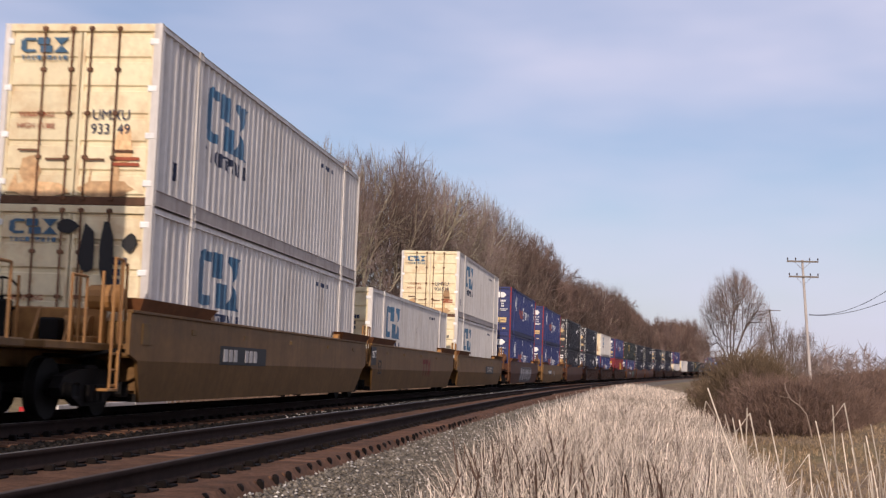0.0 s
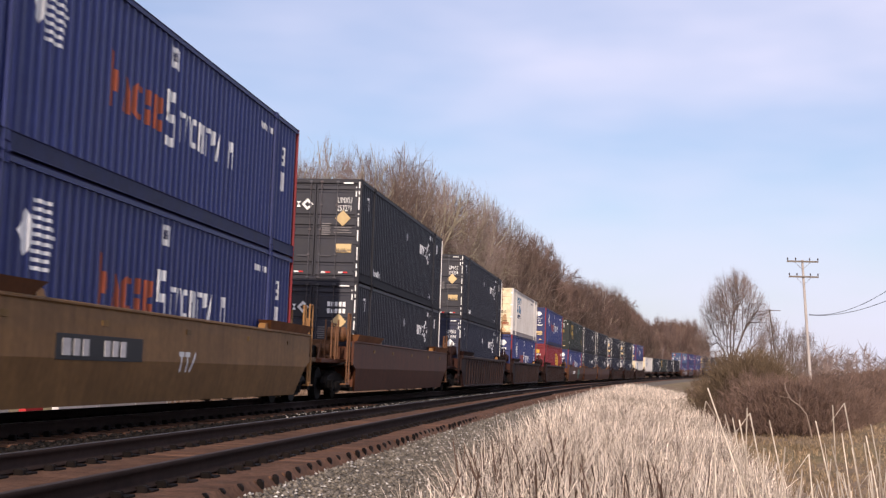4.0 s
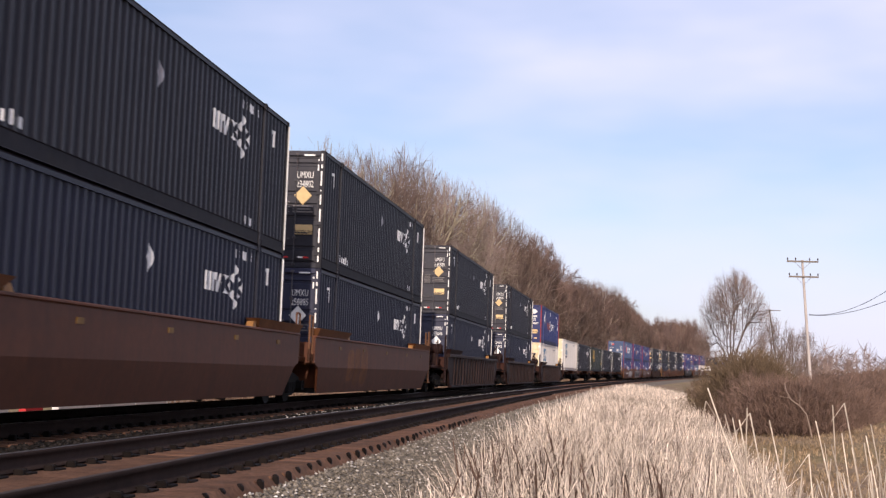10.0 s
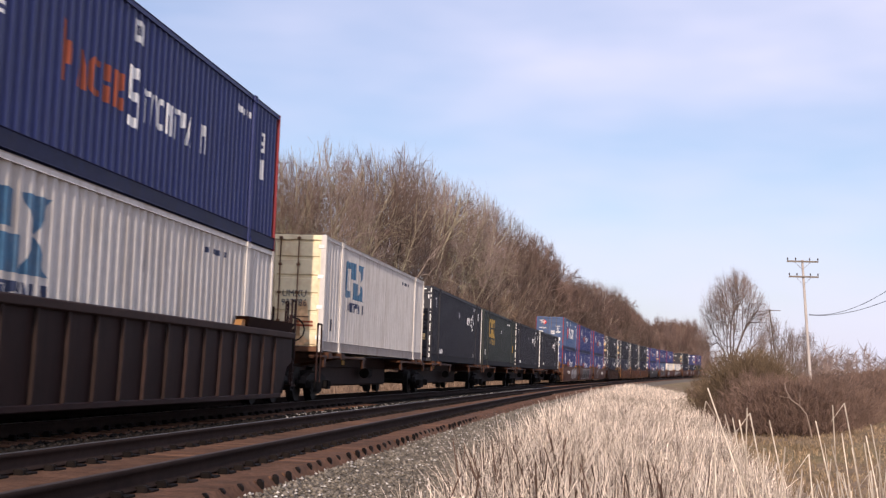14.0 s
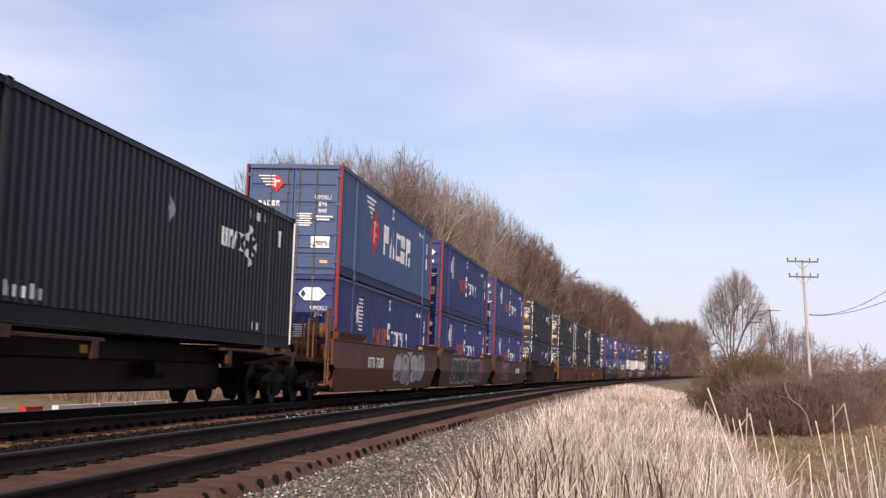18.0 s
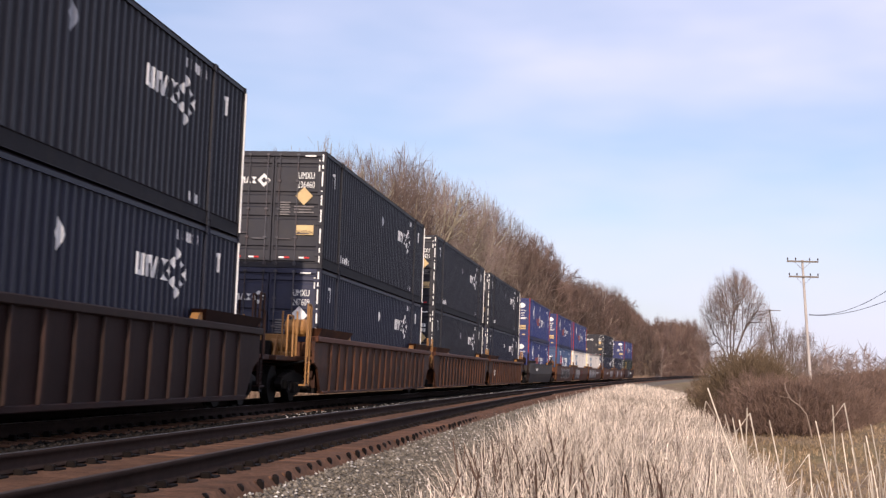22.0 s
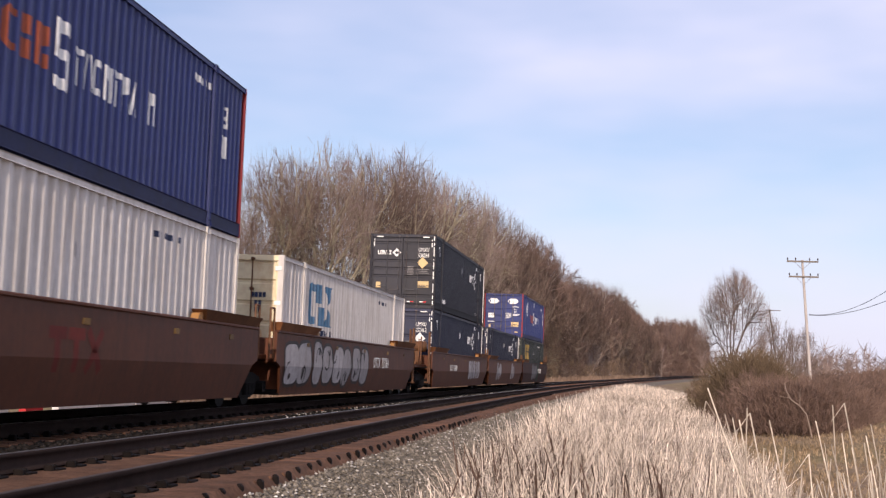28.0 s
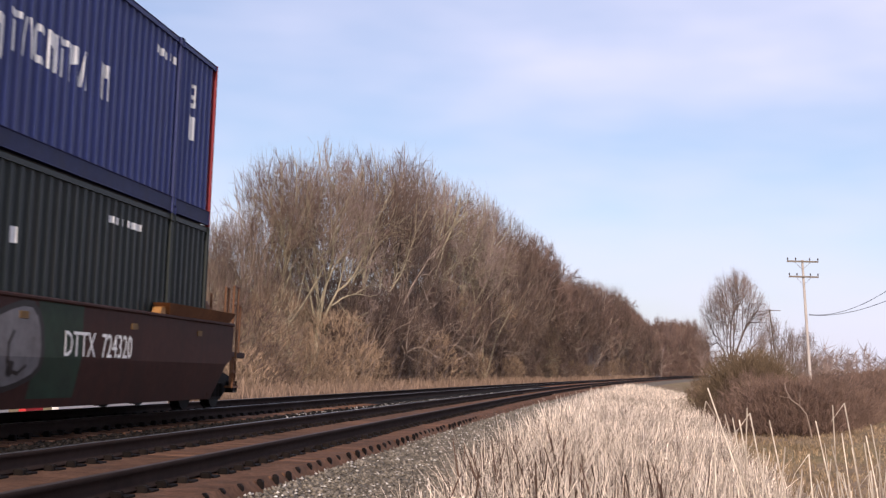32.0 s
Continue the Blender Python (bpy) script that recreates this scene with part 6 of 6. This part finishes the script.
for k in range(110):
    o = -5.6 - 15.0 * r.random() ** 1.2
    s = bank_foot(o) + 1.6 + (2.2 * r.random() if k % 2 else 60.0 * r.random() ** 1.6)
    o = min(o, bank_edge(s) - 1.2)
    bush((5, 6, 5, 6, 1)[k % 5], standing(s + 1.2, o - 0.6, r.uniform(0, 360), r.uniform(0.74, 0.96) * (1.15 if o > -7.4 else 1.0), 0.05), RIGHT, "bushes on the ditch bank")
for k in range(30):
    s = r.uniform(62, 170)
    bush((6, 1, 0)[k % 3], standing(s, bank_edge(s) - 1.4 - 0.8 * r.random(), r.uniform(0, 360), r.uniform(0.6, 0.9), 0.05), RIGHT, "bushes on the ditch bank")
for k in range(20):
    bush((1, 2, 3)[k % 3], standing(r.uniform(95, 150), r.uniform(-30, -14), r.uniform(0, 360), r.uniform(0.7, 1.0), 0.05), RIGHT, "bushes on the ditch bank")
for k in range(10):
    bush(4, standing(72 + 1.8 * k, -6.4 - 0.05 * k - 1.3 * r.random(), r.uniform(0, 360), r.uniform(1.3, 1.55), 0.05), "olive-tan leafless bush beside the ditch", "bushes on the ditch bank")

LONE = tree_kind(305, 15.0, "bark_dark", "twig", spread=0.31, trunk=0.17, twigs=3, fine=0.8, rise_up=0.03, forks=3, open_=0.62)
tree(LONE, Matrix.Translation((169.2, -16.7, 0.2)) @ pose(0, 0, 0, 0, 0, 40) @ Matrix.Scale(0.965, 4), "lone leafless tree with a rounded crown across the field", "")
SMALL = tree_kind(302, 8.0, "bark", "twig", spread=0.28, trunk=0.15, levels=5, fine=1.6, twigs=4)
for x, y, h in ((118, -15.6, 7.2), (121, -17.2, 6.4), (126, -18.8, 6.8), (112, -13.2, 5.6)):
    tree(SMALL, Matrix.Translation((x, y, -0.6)) @ pose(0, 0, 0, 0, 0, r.uniform(0, 360)) @ Matrix.Scale(h / 8.0, 4), "small leafless tree beside the utility pole", "")
REDDISH = tree_kind(303, 13.0, "bark", "twig_red", spread=0.36, trunk=0.05, twigs=9, fine=2.6)
for s, o, h in ((404, 22, 12.5), (416, 20, 15.5), (426, 18, 19.0), (436, 22, 20.5), (446, 17, 20.5), (456, 21, 20.5), (466, 17, 19.5), (478, 21, 17.5), (490, 18, 15.5), (440, 27, 19.0), (462, 26, 19.5)):
    far_tree = tree(REDDISH, standing(s, o, r.uniform(0, 360), h / 13.0, 0.1), "reddish leafless tree far down the line", "trees down the line")
    part("thicket", BUSH[2], "twig_red", far_tree, "dense reddish twigs", Matrix.Scale(3.6, 4))
    bush(2, standing(s + 3, o - 3.5, r.uniform(0, 360), 2.6, 0.05), "reddish leafless brush far down the line", "brush along the wood")

# Far woods along the horizon: one loose mass of twigs.
far = Wood()
for k in range(420):
    a = radians(r.uniform(-40, 30))
    d = r.uniform(380, 620)
    x, y = d * math.cos(a), d * math.sin(a)
    h = r.uniform(7, 13)
    p = Vector((x, y, 2.0))
    far.twig(p, p + Vector((r.gauss(0, 0.5), r.gauss(0, 0.5), h)), 0.25)
    for j in range(34):
        f = p + Vector((0, 0, h * r.uniform(0.05, 0.85)))
        far.twig(f, f + Vector((r.gauss(0, 2.0), r.gauss(0, 2.0), abs(r.gauss(2.0, 1.2)))), 0.10)
for k in range(70):
    x, y = r.uniform(235, 300), r.uniform(-75, -38)
    h = r.uniform(4.5, 8.5)
    p = Vector((x, y, 0.8))
    for j in range(45):
        f = p + Vector((0, 0, h * r.uniform(0.0, 0.8)))
        far.twig(f, f + Vector((r.gauss(0, 1.4), r.gauss(0, 1.4), abs(r.gauss(1.4, 0.9)))), 0.07)
tagged(new("distant_woods", far.mesh("distant_woods", "twig")), "hazy leafless woods along the horizon", "woods", kind="stuff")


# ---- grass and reeds ----
def blades(name, count, s0, s1, o0, o1, tall, wide, mat, seed, near=1.6, lean=0.28):
    rng = np.random.default_rng(seed)
    s = s0 + (s1 - s0) * rng.random(count) ** near
    o = o0(s) + (o1(s) - o0(s)) * rng.random(count)
    h = tall * rng.uniform(0.55, 1.15, count)
    h *= 0.88 + 0.24 * np.sin(1.7 * s + 3.0 * np.sin(2.1 * o)) * np.sin(3.3 * o + 0.6 * s)
    root = on_line(s, o, ground_height(o) - 0.02)
    a = rng.uniform(0, 6.28, count)
    tip = np.stack([rng.normal(0, lean, count), rng.normal(0, lean, count) + 0.05, np.ones(count)], -1)
    tip = tip / np.linalg.norm(tip, axis=1, keepdims=True) * h[:, None]
    midp = np.stack([tip[:, 0] * 0.35, tip[:, 1] * 0.35, tip[:, 2] * 0.58], -1)
    w = (wide * rng.uniform(0.6, 1.4, count) * (1.0 + s / 45.0))[:, None]
    u = np.stack([np.cos(a), np.sin(a), np.zeros(count)], -1) * w
    v = np.stack([root - u, root + u, root + midp + u * 0.9, root + midp - u * 0.9, root + tip + u * 0.5, root + tip - u * 0.5], 1).reshape(-1, 3)
    i = np.arange(count)[:, None] * 6
    f = np.concatenate([i + np.array([[0, 1, 2]]), i + np.array([[0, 2, 3]]), i + np.array([[3, 2, 4]]), i + np.array([[3, 4, 5]])], 1).reshape(-1, 3)
    return new(name, arrays_mesh(name, v, f, mat))


left_edge = lambda s: np.interp(s, [3, 8, 20, 60, 160], [0.95, 1.25, 1.6, 1.75, 1.7])
right_edge = lambda s: np.interp(s, [3, 8, 15, 30, 60, 160], [-1.6, -1.9, -2.6, -3.2, -4.2, -4.2])
tagged(blades("dry_grass", 84000, 4.0, 150.0, right_edge, left_edge, 0.90, 0.0032, "straw", 21, 2.1, 0.36), "tall bleached dry grass beside the tracks", "grass", kind="stuff")
tagged(blades("dry_grass", 12000, -9.0, 4.2, lambda s: 0 * s - 4.5, lambda s: 0 * s + 1.1, 0.55, 0.0042, "straw", 31, 1.0, 0.35), "lower dry grass around the standing place", "grass", kind="stuff")
tagged(blades("dead_stems", 30000, 4.0, 90.0, right_edge, left_edge, 0.74, 0.0036, "stem", 22, 2.0, 0.2), "dark dead stems among the dry grass", "grass", kind="stuff")
tagged(blades("ditch_turf", 30000, 14.0, 95.0, lambda s: 0 * s - 16.0, lambda s: right_edge(s) + 0.6, 0.22, 0.008, "turf", 23, 1.3, 0.5), "short olive turf in the ditch", "grass", kind="stuff")
tagged(blades("trackside_weeds", 26000, 42.0, 330.0, lambda s: 0 * s + 11.6, lambda s: 0 * s + 17.5, 1.25, 0.007, "weed", 24, 1.5, 0.25), "brown dry weeds between the far track and the wood", "grass", kind="stuff")

tagged(blades("dark_stalks", 700, 4.5, 16.0, lambda s: 0 * s - 1.2, left_edge, 1.0, 0.0085, "stem", 27, 1.3, 0.12), "dark brown standing weed stalks in the dry grass", "grass", kind="stuff")

# Bleached reed stalks close to the camera: how far right of the line 6.6 m ahead, top height over the rail, lean to the right going down
reed_rng = random.Random(5)
REEDS = [(0.537, 0.825, 0.40), (0.528, 0.76, -0.18), (0.620, 0.70, 0.30), (0.66, 0.685, 0.18), (0.69, 0.675, 0.22), (0.725, 0.735, 0.03), (0.742, 0.71, 0.2), (0.833, 0.68, 0.24), (0.908, 0.555, -0.08), (1.052, 0.685, 0.23),
         (1.13, 0.765, 0.1), (1.192, 0.775, 0.2), (1.308, 0.68, 0.16), (1.29, 0.625, 0.13), (1.172, 0.63, 0.13), (1.122, 0.575, 0.2), (1.02, 0.525, 0.14), (1.276, 0.59, 0.1), (0.575, 0.615, 0.0), (1.22, 0.565, 0.22)]
for k in range(76):
    if k < len(REEDS):
        across, top, lean = REEDS[k]
        ahead, rad = 6.6, reed_rng.uniform(0.0046, 0.0062)
    else:
        ahead = reed_rng.uniform(6.0, 9.0)
        across, top, lean = (0.5 + 0.95 * reed_rng.random()) * ahead / 6.6, reed_rng.uniform(0.1, 0.5), reed_rng.gauss(0.1, 0.13)
        rad = reed_rng.uniform(0.0036, 0.0056)
    tip = Vector((ahead, -across, top))
    foot = Vector(on_line(ahead, -across, float(ground_height(-across)) - 0.05))
    foot.y -= lean * (tip.z - foot.z)
    foot.x += reed_rng.gauss(0, 0.06)
    g, n, p = Geo(), 7, foot
    bow = Vector((reed_rng.gauss(0, 0.03), reed_rng.gauss(0, 0.012) + 0.02 * lean, 0))
    for j in range(n):
        f = (j + 1) / n
        q = foot.lerp(tip, f) + bow * (4 * f * (1 - f)) + Vector((reed_rng.gauss(0, 0.004), reed_rng.gauss(0, 0.004), 0))
        g.tube(p, q, rad, 6, rad * 0.93)
        if j < n - 1:
            g.tube(q - Vector((0, 0, 0.006)), q + Vector((0, 0, 0.006)), rad * 1.3, 6)
        p, rad = q, rad * 0.93
    if k % 5 == 1:
        g.tube(p, p + Vector((0.0, reed_rng.choice((-0.06, 0.06)), -0.09)), rad * 0.7, 5, rad * 0.35)
    solid("reed_stalk", g, "reed", "bleached broken reed stalk standing over the grass", "reed", "reed stalks", fix=False)

# ---- dead branch and litter at the ditch ----
branch = Geo()
spine = [Vector((57.9, -9.15, -1.65)), Vector((57.7, -8.95, -0.85)), Vector((57.6, -8.8, -0.35)), Vector((57.5, -8.5, 0.0)), Vector((57.4, -8.15, 0.22)), Vector((57.4, -7.95, 0.55)), Vector((57.5, -7.85, 0.95))]
for j, (p, q) in enumerate(zip(spine, spine[1:])):
    branch.tube(p, q, 0.036 - 0.004 * j, 6, 0.032 - 0.004 * j)
branch.tube((57.5, -8.5, 0.0), (57.5, -8.52, 0.75), 0.016, 5, 0.007)
branch.tube((57.4, -8.1, 0.3), (57.3, -7.6, 0.38), 0.014, 5, 0.006)
solid("dead_branch", branch, "bark", "pale dead branch leaning out of the bushes", "branch", fix=False)
for x, y in ((57.3, -7.75), (57.6, -8.5), (57.4, -8.95)):
    solid("litter_scrap", Geo().prism([(-0.09, 0.0), (0.08, 0.01), (0.11, 0.05), (0.0, 0.08), (-0.1, 0.05)], "y", -0.07, 0.07), "concrete", "crumpled white scrap lying at the foot of the bushes", "litter", "scraps in the ditch", m=pose(x, y, -1.62, 8, 12, 40 * y))

# ---- utility pole and cables ----
pole_foot = Vector((98.8, -15.5, -0.7))
pole_head = Vector((98.8, -14.68, 10.0))
pole = base("utility_pole", Matrix.Identity(4), "leaning bleached wooden utility pole with two crossarms", "utility pole")
part("shaft", Geo().tube(pole_foot, pole_head, 0.125, 12, 0.08), "pole", pole)
for drop, half in ((0.13, 1.12), (1.26, 1.06)):
    c = pole_head.lerp(pole_foot, drop / 10.8) + Vector((-0.14, 0, 0))
    arm = part("crossarm", Geo().box(c.x - 0.05, c.x + 0.05, c.y - half, c.y + half, c.z - 0.06, c.z + 0.06, 0.01), "arm", pole)
    for y in (-0.96, -0.45, 0.45, 0.96):
        y *= half
        part("insulator", Geo().tube((c.x, c.y + y, c.z + 0.06), (c.x, c.y + y, c.z + 0.14), 0.02, 6).tube((c.x, c.y + y, c.z + 0.12), (c.x, c.y + y, c.z + 0.27), 0.06, 8, 0.035), "insulator", arm)
    for y in (-0.5, 0.5):
        part("brace", Geo().tube((c.x, c.y + y * half, c.z - 0.05), (c.x + 0.03, c.y, c.z - 0.6), 0.016, 5), "steel", arm)
far_pole = base("utility_pole", Matrix.Identity(4), "old thin dark utility pole among small trees", "utility pole")
part("shaft", Geo().tube((150, -20.1, -0.5), (150, -18.8, 9.15), 0.10, 10, 0.07), "arm", far_pole)
part("crossarm", Geo().box(149.86, 149.93, -20.0, -18.4, 8.98, 9.06, 0.01), "arm", far_pole)
# two cables that sag from the pole and climb towards the next one
for z0, a, b in ((6.02, -1.367, 1.877), (5.98, -1.225, 1.205)):
    g, last = Geo(), None
    for j in range(25):
        f = j / 12.0
        p = Vector((98.8 - 18.8 * f, -15.2 - 1.5 * f, z0 + a * f + b * f * f))
        if last:
            g.tube(last, p, 0.017, 5)
        last = p
    solid("cable", g, "wire", "black cable strung from the utility pole", "cable", "cables from the pole", fix=False)

# ---- low barriers behind the train ----
for k in range(7):
    m = seat(29.5 + 2.8 * k, 14.6, -1.12, 1.0)
    g = Geo().prism([(-0.28, 0.0), (0.28, 0.0), (0.12, 0.28), (0.09, 0.72), (-0.09, 0.72), (-0.12, 0.28)], "x", -1.36 if k != 1 else -0.5, 1.36 if k != 1 else 0.5)
    solid("road_barrier", g, "concrete" if k != 1 else "mark_red", "pale low road barrier beyond the tracks" if k != 1 else "red low road barrier beyond the tracks", "barrier", "road barriers", m=m)


# ---- movement ----
def motions():
    times = [0.0, 0.2] + [float(t) for t in range(1, 32)] + [31.8, 32.0]
    for thing, mid, z in TRAIN:
        walk(thing, [(t, seat(mid - run(t), FAR_TRACK, z)) for t in times])
    spots = {wagon: mid for wagon, mid, z in TRAIN}
    for wheel, wagon, x in TRUCKS:
        home, rows, k = wheel.matrix_basis.copy(), [], 0
        start = spots[wagon] + x
        # the wheel has six equal spokes of holes: it looks the same sixty degrees on, so each frame's turn is taken less sixty
        turn = lambda t: math.degrees(run(t) / 0.42) - 60.0 * t * FPS
        inside = [t / 30.0 for t in range(0, 961) if -5.0 < start - run(t / 30.0) < 52.0]
        if not inside:
            walk(wheel, [(0.0, home), (32.0, home)])
            continue
        a = turn(inside[0])
        for t in inside:
            rows.append((t, home @ pose(0, 0, 0, 0, -(turn(t) - a), 0)))
        if rows[0][0] > 0:
            rows.insert(0, (0.0, home))
        if rows[-1][0] < 32.0:
            rows.append((32.0, rows[-1][1]))
        walk(wheel, rows)


motions()
